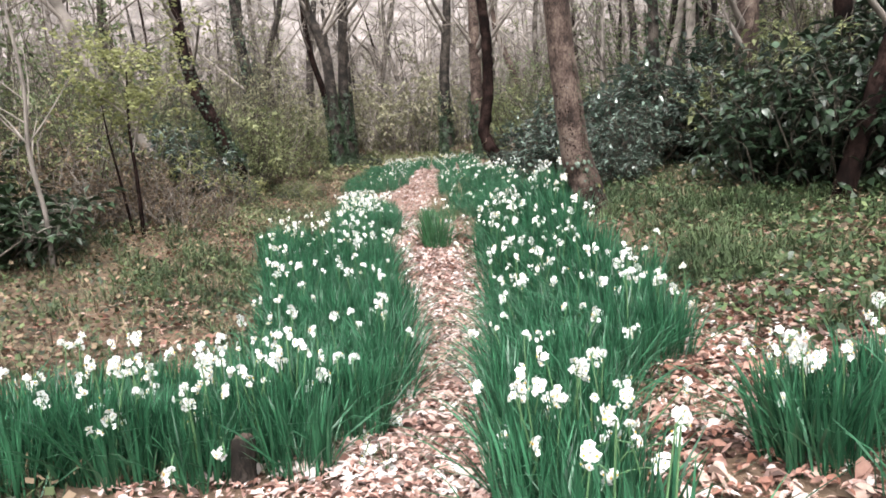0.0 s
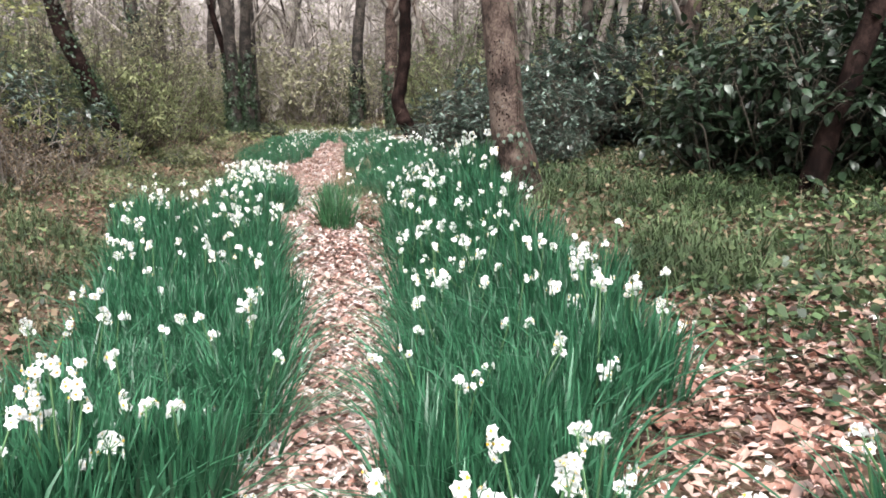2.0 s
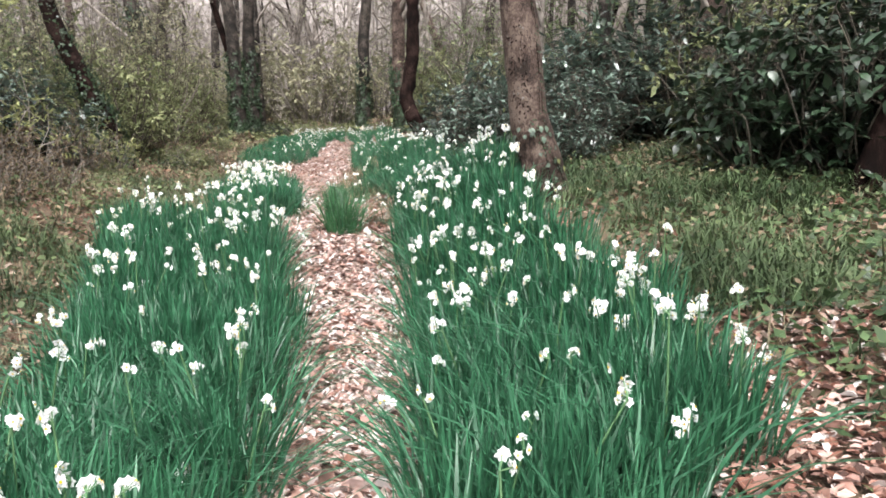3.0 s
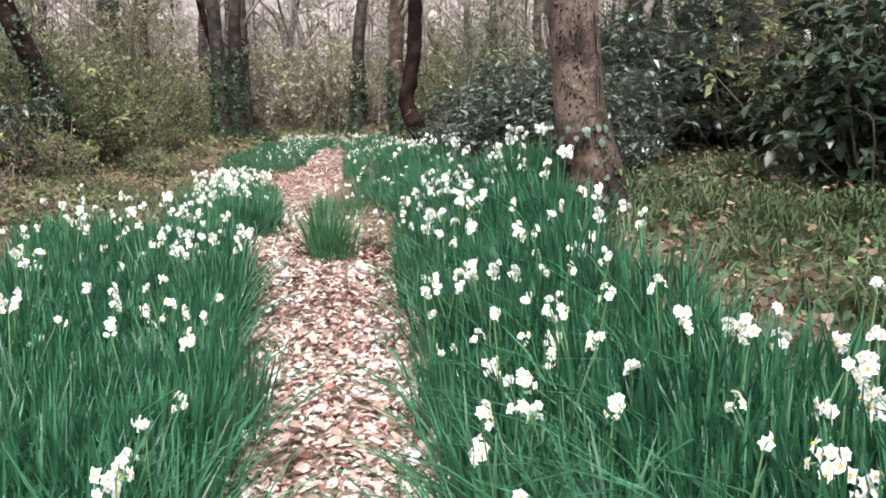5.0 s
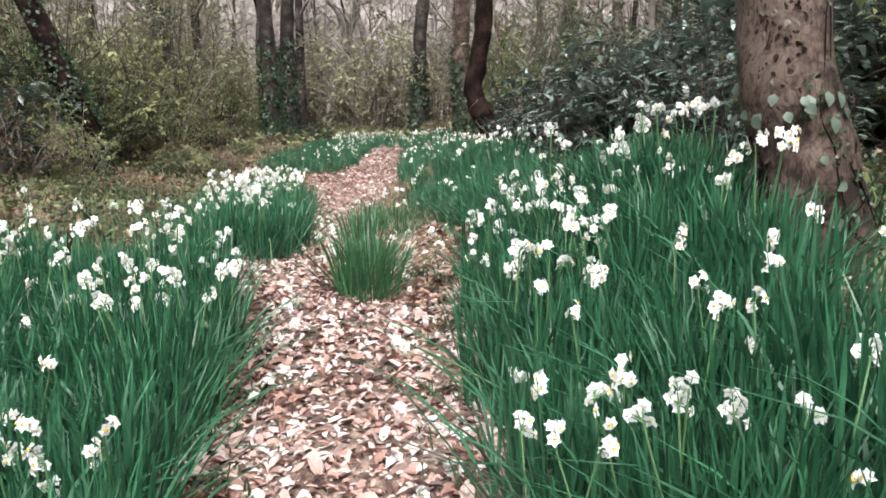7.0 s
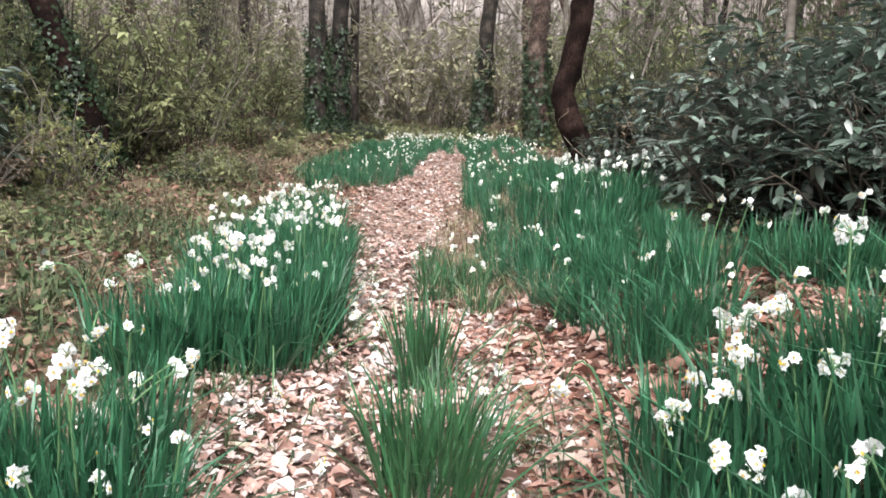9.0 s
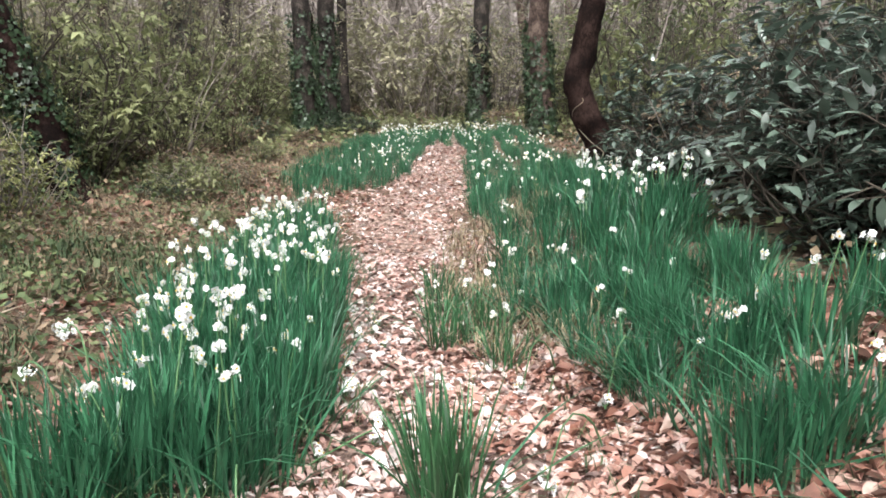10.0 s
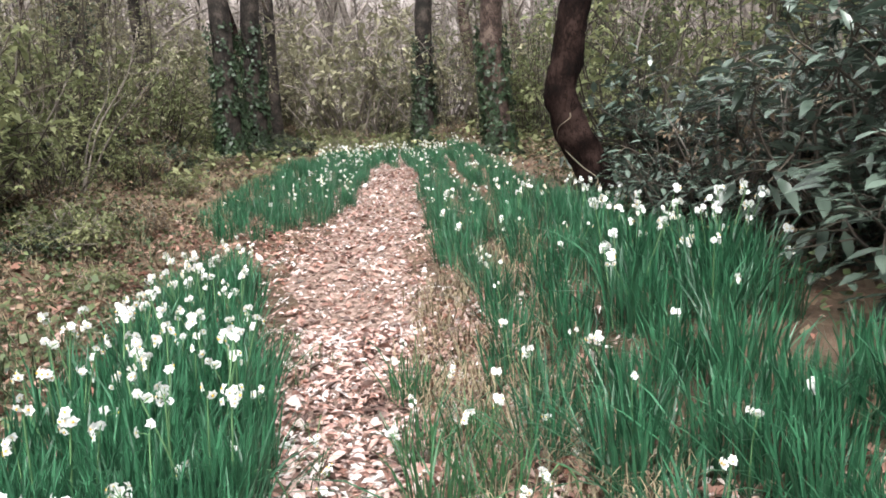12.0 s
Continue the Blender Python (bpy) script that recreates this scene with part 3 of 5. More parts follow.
tree("sapling", "pale crooked bare stem at the thicket's edge", [at(-4.3, 7.6), (-4.32, 7.6, 1.1), (-4.42, 7.6, 1.8), (-4.4, 7.6, 2.6), (-4.6, 7.6, 4.0)], (0.03, 0.026, 0.024, 0.02, 0.008), M_TWIG, 18, 7, 0.4, 1.2, sides=7, flare=1.2)

forked = tree("pale_tree", "pale grey forked tree beyond the bend of the path", [at(-3.95, 38.0), (-3.9, 38, 2.8), (-3.72, 38, 5.0), (-3.48, 38, 6.6), (-3.1, 38, 8.3), (-2.6, 38, 11), (-2.4, 38, 15)], (0.24, 0.21, 0.2, 0.16, 0.14, 0.1, 0.04), M_BARK_GREY, 19, 9, 0.35, 2.6, rough=0.2)
fork_ = Soup()
for line_, r0 in (([(0.34, 0, 3.9), (0.0, 0, 5.2), (-0.54, 0, 5.8), (-1.1, 0.1, 6.6), (-1.9, 0.1, 9.0)], 0.13), ([(0.16, 0, 2.6), (-0.5, 0.1, 3.7), (-1.1, 0.2, 5.2), (-1.5, 0.2, 7.4)], 0.1), ([(0.4, 0, 4.3), (0.75, 0.1, 5.6), (0.7, 0.1, 7.4), (1.3, 0.1, 9.6)], 0.11)):
    tube(fork_, smooth_line([Vector(p) for p in line_], 18), [r0 * (1 - 0.042 * k) for k in range(18)], 8, 0.12)
part("limb", fork_.mesh("limb", [M_BARK_GREY]), forked)

for i, (x, y, r0) in enumerate(((-7.76, 27.0, 0.13), (-7.4, 30.0, 0.17), (-8.45, 24.0, 0.12), (4.15, 27.0, 0.2), (3.08, 24.0, 0.11), (1.4, 29.0, 0.2), (5.15, 20.0, 0.12), (5.75, 26.0, 0.16), (2.95, 33.0, 0.2), (-6.15, 26.0, 0.15), (-2.5, 36.0, 0.17), (7.45, 24.0, 0.15))):
    r_ = np.random.default_rng(150 + i)
    x1, x2, x3 = (x + float(r_.normal(0, w)) for w in (0.1, 0.25, 0.5))
    tree("thin_tree", "straight bare trunk deep among the other trees", [at(x, y), (x1, y, 3.2), (x2, y, 5.5), (x3, y, 8.0), (x3, y, 12.0)], (r0, r0 * 0.88, r0 * 0.8, r0 * 0.6, r0 * 0.2), (M_BARK, M_BARK_GREY, M_BARK_PALE)[i % 3], 160 + i, 8, 0.4, 2.4, ivy=(0.0, 0.35, 700, 0.07, 0.05, False) if i % 3 == 0 else None, sides=10, n=20)


# ---- more trees of the wood: five kinds, set out behind ----
protos = []
for k in range(5):
    rng = np.random.default_rng(100 + k)
    lean = unit(rng, 0.0) * rng.uniform(0.1, 0.9)
    b = unit(rng, 0.0) * 0.25
    line = [Vector((0, 0, 0)), Vector((0, 0, 2)) + b * 0.6 + lean * 0.15, Vector((0, 0, 4)) - b * 0.4 + lean * 0.4, Vector((0, 0, 7)) + lean, Vector((0, 0, 10)) + lean * 1.5 + b]
    r0 = (0.1, 0.13, 0.16, 0.07, 0.12)[k]
    t = tree("woodland_tree", "grey-brown bare woodland tree among others", line, (r0, r0 * 0.85, r0 * 0.75, r0 * 0.5, r0 * 0.15), (M_BARK, M_TWIG, M_BARK, M_TWIG, M_BARK_DARK)[k], 200 + k, 10, 0.32, 2.4, ivy=(0.0, 0.4, 350, 0.09, 0.04, False) if k in (0, 2) else None, leaves=2 if k in (1, 3) else 0, sides=9, n=20)
    tagged(t, group="trees of the wood")
    protos.append(t)
spots = []
rng = np.random.default_rng(31)
tries = 0
while len(spots) < 100 and tries < 6000:
    tries += 1
    y = rng.uniform(8, 62)
    x = rng.uniform(-0.75, 0.75) * (y + 7)
    if y < 26 and -6.2 < x < (2.2 if y > 12 else 4.4):
        continue
    if x < 0 and y < 15 and x > -7.0:
        continue
    if any((x - a) ** 2 + (y - b_) ** 2 < (1.0 if y < 20 else 1.6) for a, b_ in spots):
        continue
    if -3.2 < x - (-1.5) < 3.2 and y < 34:
        continue
    spots.append((x, y))
for a in range(24):
    ang = rng.uniform(0, 2 * math.pi)
    x, y = math.cos(ang) * rng.uniform(9, 20), math.sin(ang) * rng.uniform(9, 20)
    if y < 4:
        spots.append((x, y - 2))
for a in range(14):
    spots.append((rng.uniform(3.2, 9.5), rng.uniform(13.0, 23.0)))
for i, (x, y) in enumerate(spots):
    k = i % 5
    m = pose(x, y, gz(x, min(y, 80)) - 0.05, rng.normal(0, 5), rng.normal(0, 5), rng.uniform(0, 360))
    sc = rng.uniform(0.8, 1.3)
    if i < 5:
        protos[k].matrix_basis = m
        continue
    c = copy_thing(protos[k], m)
    c.scale = (sc, sc, sc * rng.uniform(0.9, 1.1))


# ---- shrubs ----
def shrub_mesh(seed, radius, height, stems, per, size, wide, mats, glossy=True, droop=0.3, twig=0.008, hollow=0.45, level=0.0):
    """A bush: stems that fork outward, twigs, and leaves set round the twig ends."""
    rng = np.random.default_rng(seed)
    w, l = Soup(), Soup()
    for k in range(stems):
        a = rng.uniform(0, 2 * math.pi)
        out = math.sqrt(rng.uniform(0, 1)) * radius
        top = Vector((math.cos(a) * out, math.sin(a) * out, height * (1 - 0.45 * (out / radius) ** 2) * rng.uniform(0.45, 1.0)))
        foot = Vector((math.cos(a), math.sin(a), 0)) * rng.uniform(0, radius * 0.35)
        line = smooth_line([foot - Vector((0, 0, 0.05)), foot.lerp(top, 0.5) + Vector((0, 0, height * 0.08)) + unit(rng, 0.3) * radius * 0.28, top], 6)
        tube(w, line, [twig * (1.6 - 0.2 * q) for q in range(6)], 3, 0, 0, False)
        for q in range(per):
            f = rng.uniform(hollow, 1.0) * 5
            i = min(int(f), 4)
            p = line[i].lerp(line[i + 1], f - i)
            d = (unit(rng, 0.8) + Vector((math.cos(a), math.sin(a), 0.2)) * 0.5).normalized()
            tl = size * rng.uniform(0.8, 2.4)
            e = p + d * tl
            strip(w, p, e, twig * 0.5, twig * 0.25)
            for z in range(4):
                ld = d + unit(rng, 0.6) * 1.0
                ld = Vector((ld.x, ld.y, ld.z * (1 - level))).normalized()
                L = size * rng.uniform(0.6, 1.25)
                leaf(l, e - d * tl * 0.25 * z, ld, Vector((0, 0, 1)) + unit(rng) * 0.5 * (1 - 0.6 * level), L, L * wide, 0.2, droop, full=glossy)
    return w.mesh("branchwork", [mats[0]]), l.mesh("foliage", [mats[1]])


def shrub(name, label, meshes, x, y, turn=0.0, scale=1.0, lift=0.0, group=""):
    thing = tagged(new(name), label, "shrub", group)
    thing.matrix_basis = pose(x, y, gz(x, y) + lift, 0, 0, turn)
    thing.scale = (scale, scale, scale)
    part("branchwork", meshes[0], thing)
    part("foliage", meshes[1], thing)
    return thing


big_leaf = [shrub_mesh(300 + k, 0.8, 1.7, 54, 8, 0.13, 0.58, (M_TWIG_DARK, M_GLOSSY), hollow=0.08) for k in range(2)]
mid_leaf = [shrub_mesh(310 + k, 0.85, 1.4, 50, 9, 0.14, 0.38, (M_TWIG_DARK, M_GLOSSY_BLUE), hollow=0.1, droop=0.22, level=0.5) for k in range(2)]
brush = [shrub_mesh(320 + k, 0.9, 1.6, 32, 8, 0.072, 0.5, (M_TWIG_DARK, M_OLIVE), False, twig=0.006, hollow=0.12) for k in range(3)]
dead = [shrub_mesh(330 + k, 0.8, 1.2, 36, 9, 0.055, 0.45, (M_TWIG, M_DEADBRUSH), False, twig=0.006, hollow=0.1) for k in range(2)]
low = [shrub_mesh(340 + k, 0.55, 0.5, 36, 8, 0.06, 0.5, (M_TWIG, (M_OLIVE, M_DEADBRUSH, M_IVY)[k]), False, twig=0.005, hollow=0.2) for k in range(3)]
tall = [shrub_mesh(345 + k, 1.3, 4.2, 30, 12, 0.075, 0.5, (M_TWIG_DARK, (M_OLIVE, M_HAZY_FARLEAF, M_HAZY_FARLEAF, M_GREEN)[k]), False, twig=0.005, hollow=0.04) for k in range(4)]
dark_tall = [shrub_mesh(360 + k, 1.0, 2.6, 34, 12, 0.075, 0.55, (M_TWIG_DARK, M_IVY), False, twig=0.006, hollow=0.05) for k in range(2)]
# distant bushes wear the leaf with haze mixed into its colour
farb = [shrub_mesh(350 + k, 1.7, 3.2, 24, 10, 0.16, 0.5, (M_TWIG, M_HAZY_FARLEAF), False, twig=0.012, hollow=0.15) for k in range(3)]

rng = np.random.default_rng(41)
for x, y, s_ in ((3.5, 7.85, 0.85), (4.05, 7.5, 0.95), (4.6, 8.0, 0.98), (3.8, 8.6, 0.95), (5.0, 7.0, 1.05), (5.5, 8.0, 1.45), (5.3, 9.4, 1.2), (6.3, 9.6, 1.5), (4.9, 6.2, 0.9), (6.0, 6.6, 1.5)):
    shrub("evergreen_shrub", "dark evergreen shrub with large glossy oval leaves", big_leaf[rng.integers(2)], x, y, rng.uniform(0, 360), s_, group="dark shrubs beside the clearing")
for x, y, s_ in ((1.89, 11.85, 0.9), (2.24, 11.2, 0.95), (2.84, 12.1, 1.15), (2.14, 12.9, 1.15), (2.34, 10.2, 0.8), (2.89, 11.2, 1), (2.24, 9.5, 0.5), (3.24, 13.1, 1.3), (2.54, 14.3, 1.15), (1.69, 15.1, 0.9), (3.84, 12.5, 1.5), (4.64, 11.7, 1.5), (5.44, 12.7, 1.8), (4.34, 14.1, 1.7), (3.44, 15.3, 1.3), (1.39, 13.8, 0.6)):
    shrub("bank_shrub", "dense evergreen shrub with narrow grey-green shiny leaves", mid_leaf[rng.integers(2)], x, y, rng.uniform(0, 360), s_, group="shrubs on the bank")
for i in range(78):
    y = rng.uniform(7.2, 27)
    x = -rng.uniform(5.3 if y < 13 else 4.5, 10)
    kind = rng.uniform()
    if kind < 0.68:
        shrub("thicket_shrub", "tangled olive-green bush with small leaves", brush[rng.integers(3)], x, y, rng.uniform(0, 360), rng.uniform(0.8, 1.7), group="thicket on the bank")
    elif kind < 0.86:
        shrub("withered_bush", "withered brown bush of bare twigs and dry leaves", dead[rng.integers(2)], x, y, rng.uniform(0, 360), rng.uniform(0.8, 1.5), group="thicket on the bank")
    else:
        shrub("evergreen_shrub", "small dark leafy bush in the thicket", low[rng.integers(3)], x, y, rng.uniform(0, 360), rng.uniform(1.2, 1.9), group="thicket on the bank")
for i in range(36):
    y = rng.uniform(9, 28)
    x = rng.uniform(1.6 if y > 15 else 4.0, 10)
    shrub("thicket_shrub", "tangled olive-green bush with small leaves", brush[rng.integers(3)], x, y, rng.uniform(0, 360), rng.uniform(0.8, 1.7), group="thicket beside the path")
for i in range(40):
    y = rng.uniform(9.5, 26)
    x = -rng.uniform(4.9, 11) if i % 8 < 5 else rng.uniform(3.4 if y > 14 else 5.2, 11)
    shrub("tall_shrub", "tall leafy green shrub filling the middle of the wood", tall[rng.integers(4)], x, y, rng.uniform(0, 360), rng.uniform(0.75, 1.35), group="tall shrubs in the wood")
for x, y, s_ in ((1.9, 22, 0.85), (2.7, 23.6, 1), (1.3, 26.2, 0.95), (3.4, 21.6, 1), (2.3, 18.2, 0.75), (-0.9, 28.5, 0.7), (3.6, 17.5, 1.1), (4.8, 16.4, 1.2), (6, 15, 1.2), (5.4, 18.6, 1.3), (2.9, 19.6, 0.9), (6.9, 13.2, 1.2)):
    shrub("tall_shrub", "tall leafy green shrub behind the evergreens", tall[3], x, y, rng.uniform(0, 360), s_, group="tall shrubs in the wood")
for i in range(24):
    y = rng.uniform(25, 36)
    x = rng.uniform(-9, 8)
    shrub("tall_shrub", "tall leafy green shrub filling the middle of the wood", tall[rng.integers(4)], x, y, rng.uniform(0, 360), rng.uniform(0.5, 1.1), group="tall shrubs in the wood")
for x, y, s_ in ((-4.85, 12.4, 1.25), (-5.7, 13.1, 1.3)):
    shrub("bank_shrub", "evergreen shrub with shiny leaves leaning from the thicket", mid_leaf[rng.integers(2)], x, y, rng.uniform(0, 360), s_, group="shrubs on the bank")
for x, y, s_, k in ((-4.6, 9.7, 1.05, 0), (-4.2, 9.6, 0.85, 1), (-3.55, 9.4, 0.7, 0), (-4.85, 8.9, 1.05, 1), (-5.4, 9.6, 1.4, 0), (-4.25, 10.5, 1.0, 0), (-3.4, 10.2, 0.6, 1), (-5.2, 10.8, 1.3, 1), (-4.2, 12.6, 0.9, 1), (-5.9, 8.6, 1.4, 0)):
    shrub("withered_bush", "withered brown bush of bare twigs and dry leaves", dead[k], x, y, rng.uniform(0, 360), s_, group="thicket on the bank")
pale_brush = shrub_mesh(326, 0.85, 1.5, 34, 9, 0.07, 0.42, (M_TWIG, M_YELLOW), False, twig=0.006, hollow=0.1)
for x, y, s_, turn in ((-4.6, 11.5, 1.05, 20), (-4.05, 13.7, 0.75, 140), (-4.7, 14.2, 0.85, 250), (-5.4, 11.9, 1.35, 310)):
    shrub("thicket_shrub", "pale yellow-green bush with narrow leaves in the thicket", pale_brush, x, y, turn, s_, group="thicket on the bank")
for x, y, s_ in ((-5.0, 7.7, 1.9), (-5.5, 7.2, 2.4), (-5.6, 8.3, 2.8), (-6.2, 7.7, 3.0)):
    shrub("ivy_shrub", "dark ivy-smothered bush at the thicket's edge", low[2], x, y, rng.uniform(0, 360), s_, group="ivy bushes in the thicket")
for x, y, s_ in ((-4.05, 16.8, 0.8), (-4.55, 15.8, 0.95), (-3.85, 18.4, 0.7), (-4.85, 17.8, 1.1), (-5.05, 19.4, 1.2)):
    shrub("thicket_shrub", "bright olive-green bush on the slope", brush[rng.integers(3)], x, y, rng.uniform(0, 360), s_, group="thicket on the bank")
for x, y, s_, k in ((-4.27, 23.2, 1.08, 0), (-3.17, 23.1, 0.72, 2), (-4.76, 22.7, 1.08, 2), (-3.66, 22.4, 0.6, 0), (-2.8, 12.7, 0.4, 1), (-3.4, 11.9, 0.45, 0), (-3.2, 13.7, 0.5, 1), (-2.8, 14.9, 0.45, 0), (-3.5, 15.4, 0.55, 2), (-3, 16.6, 0.5, 1), (-2.5, 11.4, 0.35, 1), (-3.7, 13.1, 0.5, 0)):
    shrub("low_shrub", "low tangled ground shrub on the slope", low[k], x, y, rng.uniform(0, 360), s_, group="low shrubs on the bank")
for i in range(36):
    y = rng.uniform(15.5, 22) if i < 14 else rng.uniform(23.5, 30)
    x = -rng.uniform(3.2, 4.8) if i < 14 else rng.uniform(-4.5, 3)
    shrub("low_shrub", "low tangled ground shrub on the slope", low[rng.integers(3)], x, y, rng.uniform(0, 360), rng.uniform(0.6, 1.0), group="low shrubs on the bank")
# dark-leaved bushes added as patches of darkness between the paler shrubs
for x, y, s_ in ((-4.9, 13.6, 1.6), (-5.6, 14.6, 2.0), (-5.0, 16.0, 1.5), (-6.2, 13.2, 2.4), (-5.9, 17.0, 2.2), (-4.9, 19.4, 1.6), (-6.6, 19.0, 2.6), (-5.4, 22.6, 1.8), (-7.0, 15.6, 3.0), (2.6, 19.4, 1.8), (3.4, 23.5, 2.4), (2.2, 27.0, 2.0), (5.0, 19.0, 3.0)):
    shrub("ivy_shrub", "dark ivy-smothered bush added as a patch of darkness in the thicket", low[2], x, y, rng.uniform(0, 360), s_, group="ivy bushes in the thicket")
for x, y, s_, k in ((-3.5, 22.6, 0.9, 2), (-3.0, 23.2, 0.7, 2), (-4.1, 22.4, 1.1, 0), (-4.9, 21.0, 1.2, 0), (-3.7, 20.6, 0.8, 0)):
    shrub("low_shrub", "leafy low bush at the foot of the twin trees", low[k], x, y, rng.uniform(0, 360), s_, group="low shrubs on the bank")
for x, y, s_ in ((-5.3, 13.9, 0.8), (-6.4, 15.4, 1.1), (-5.6, 17.4, 0.8), (-7.3, 13.2, 1.2), (-6.0, 19.6, 0.9), (4.7, 17.0, 0.9), (3.0, 20.6, 0.7), (6.4, 14.6, 1.1)):
    shrub("ivy_shrub", "tall dark ivy-hung bush in the thicket", dark_tall[rng.integers(2)], x, y, rng.uniform(0, 360), s_, group="ivy bushes in the thicket")
# slender young trees with thin leaves that fill the middle storey
young = []
for k in range(4):
    r_ = np.random.default_rng(380 + k)
    s_ = Soup()
    l_ = Soup()
    top = unit(r_, 0.0) * 0.5 + Vector((0, 0, 5.2))
    line = smooth_line([Vector((0, 0, -0.1)), Vector((0, 0, 1.8)) + unit(r_, 0) * 0.12, Vector((0, 0, 3.6)) + unit(r_, 0) * 0.3, top], 12)
    tube(s_, line, [0.035 * (1 - 0.075 * q) for q in range(12)], 6)
    for b in range(34):
        i = int(r_.integers(2, 12))
        d = (unit(r_, 0.3) + Vector((0, 0, 0.45))).normalized()
        L = r_.uniform(0.5, 1.3) * (1.15 - i / 18)
        bp = smooth_line([line[i], line[i] + d * L * 0.5 + unit(r_) * 0.1, line[i] + d * L + unit(r_) * 0.18], 4)
        tube(s_, bp, [0.009, 0.007, 0.005, 0.002], 3, 0, 0, False)
        for w_ in range(5):
            a = bp[int(r_.integers(1, 4))]
            wd = (d + unit(r_) * 0.9).normalized()
            wl_ = r_.uniform(0.15, 0.45)
            strip(s_, a, a + wd * wl_, 0.004, 0.0015)
            for q in range((3, 6, 0, 8)[k]):
                leaf(l_, a + wd * wl_ * r_.uniform(0.1, 1.1) + unit(r_) * 0.07, unit(r_, 0.6), unit(r_), r_.uniform(0.04, 0.085), r_.uniform(0.02, 0.04), full=False)
    young.append((s_.mesh("branchwork", [M_TWIG_DARK]), l_.mesh("foliage", [M_OLIVE if k < 2 else M_HAZY_FARLEAF]) if k != 2 else None))
for i in range(104):
    y = rng.uniform(8.5, 42)
    x = rng.uniform(-0.8, 0.8) * (y + 5)
    if y < 24 and (-5.2 if y < 13 else -4.4) < x < (2.4 if y > 13 else 4.6):
        continue
    if 24 <= y < 30 and abs(x + 1.2) < 1.8:
        continue
    k = int(rng.integers(4))
    thing = tagged(new("young_tree"), "slender bare young tree" if k == 2 else "slender young tree with thin olive leaves", "tree", "young trees in the wood")
    thing.matrix_basis = pose(x, y, gz(x, y), rng.normal(0, 7), rng.normal(0, 7), rng.uniform(0, 360))
    sc = rng.uniform(0.6, 1.25)
    thing.scale = (sc, sc, sc)
    part("branchwork", young[k][0], thing)
    if young[k][1]:
        part("foliage", young[k][1], thing)
for i in range(52):
    y = rng.uniform(25, 50)
    x = rng.uniform(-0.75, 0.75) * y
    shrub("distant_bush", "tall olive bush deep in the wood, paled by haze in its colour", farb[rng.integers(3)], x, y, rng.uniform(0, 360), rng.uniform(0.6, 1.5), group="bushes deep in the wood")


def bare_bush(x, y, stems, seed, label):
    """Pale arching stems without leaves, forked near their tips."""
    r_ = np.random.default_rng(seed)
    thing = tagged(new("bare_bush"), label, "shrub")
    thing.location = (x, y, gz(x, y))
    for dx, dz in stems:
        s_ = Soup()
        tip = Vector((dx, r_.uniform(-0.3, 0.3), dz))
        line = smooth_line([Vector((r_.uniform(-0.08, 0.08), 0, -0.05)), tip * 0.35 + Vector((0, 0, 0.12)), tip * 0.7 + unit(r_) * 0.07, tip], 14)
        tube(s_, line, [0.013 - 0.0007 * k for k in range(14)], 6, 0.15)
        for b in range(6):
            k = int(r_.integers(5, 14))
            d = (line[k] - line[k - 2]).normalized()
            e = line[k] + (d + unit(r_) * 0.8).normalized() * r_.uniform(0.15, 0.45)
            tube(s_, smooth_line([line[k], line[k].lerp(e, 0.5) + unit(r_) * 0.03, e], 4), [0.005, 0.004, 0.003, 0.0015], 4, 0, 0, False)
        part("stem", s_.mesh("stem", [M_STICK_PALE]), thing)


M_STICK_PALE = mat("pale_bare_stem", (0.12, 0.102, 0.085), 0.85, 0.35, 8.0, (0.21, 0.185, 0.16))
bare_bush(-4.1, 17.5, ((-0.7, 1.7), (1.1, 1.4), (0.4, 1.6), (-1.1, 1.2), (0.8, 1.9)), 61, "pale bare bush of arching crossed stems on the slope")
bare_bush(-4.75, 17.6, ((-0.6, 1.8), (0.7, 1.5), (0.1, 2.0), (0.4, 1.0)), 62, "pale bare bush of upright stems in the thicket")


# ---- the tangle of bare brushwood deep in the wood ----
def brushwood(count, seed, y0, y1, spread):
    r_ = np.random.default_rng(seed)
    s = Soup()
    while count > 0:
        y = r_.uniform(y0, y1)
        x = r_.uniform(-spread, spread) * (y + 4)
        if (y < 26 and -4.6 < x < 1.9) or (x > 1.5 and y < 17):
            continue
        count -= 1
        p = Vector((x, y, gz(x, y) - 0.05))
        d = (Vector((0, 0, 1)) + unit(r_, 0.2) * 0.3).normalized()
        r0, stem = r_.uniform(0.008, 0.022), []
        for k in range(6):
            q = p + d * r_.uniform(0.5, 1.1)
            strip(s, p, q, r0, r0 * 0.8)
            strip(s, p + Vector((0.002, 0, 0)), q, r0 * 0.9, r0 * 0.7)
            stem.append((q, d.copy(), r0))
            p, d, r0 = q, (d + unit(r_) * 0.3 + Vector((0, 0, 0.06))).normalized(), r0 * 0.82
        for q, sd, r1 in stem:
            for b in range(3):
                bd = (sd + unit(r_) * 1.1).normalized()
                e = q + bd * r_.uniform(0.5, 1.2)
                strip(s, q, e, r1 * 0.6, r1 * 0.3)
                for t in range(3):
                    td = (bd + unit(r_) * 0.9).normalized()
                    m = q.lerp(e, r_.uniform(0.3, 1.0))
                    strip(s, m, m + td * r_.uniform(0.25, 0.7), r1 * 0.35, r1 * 0.1)
    return s.mesh("brushwood", [M_TWIG])


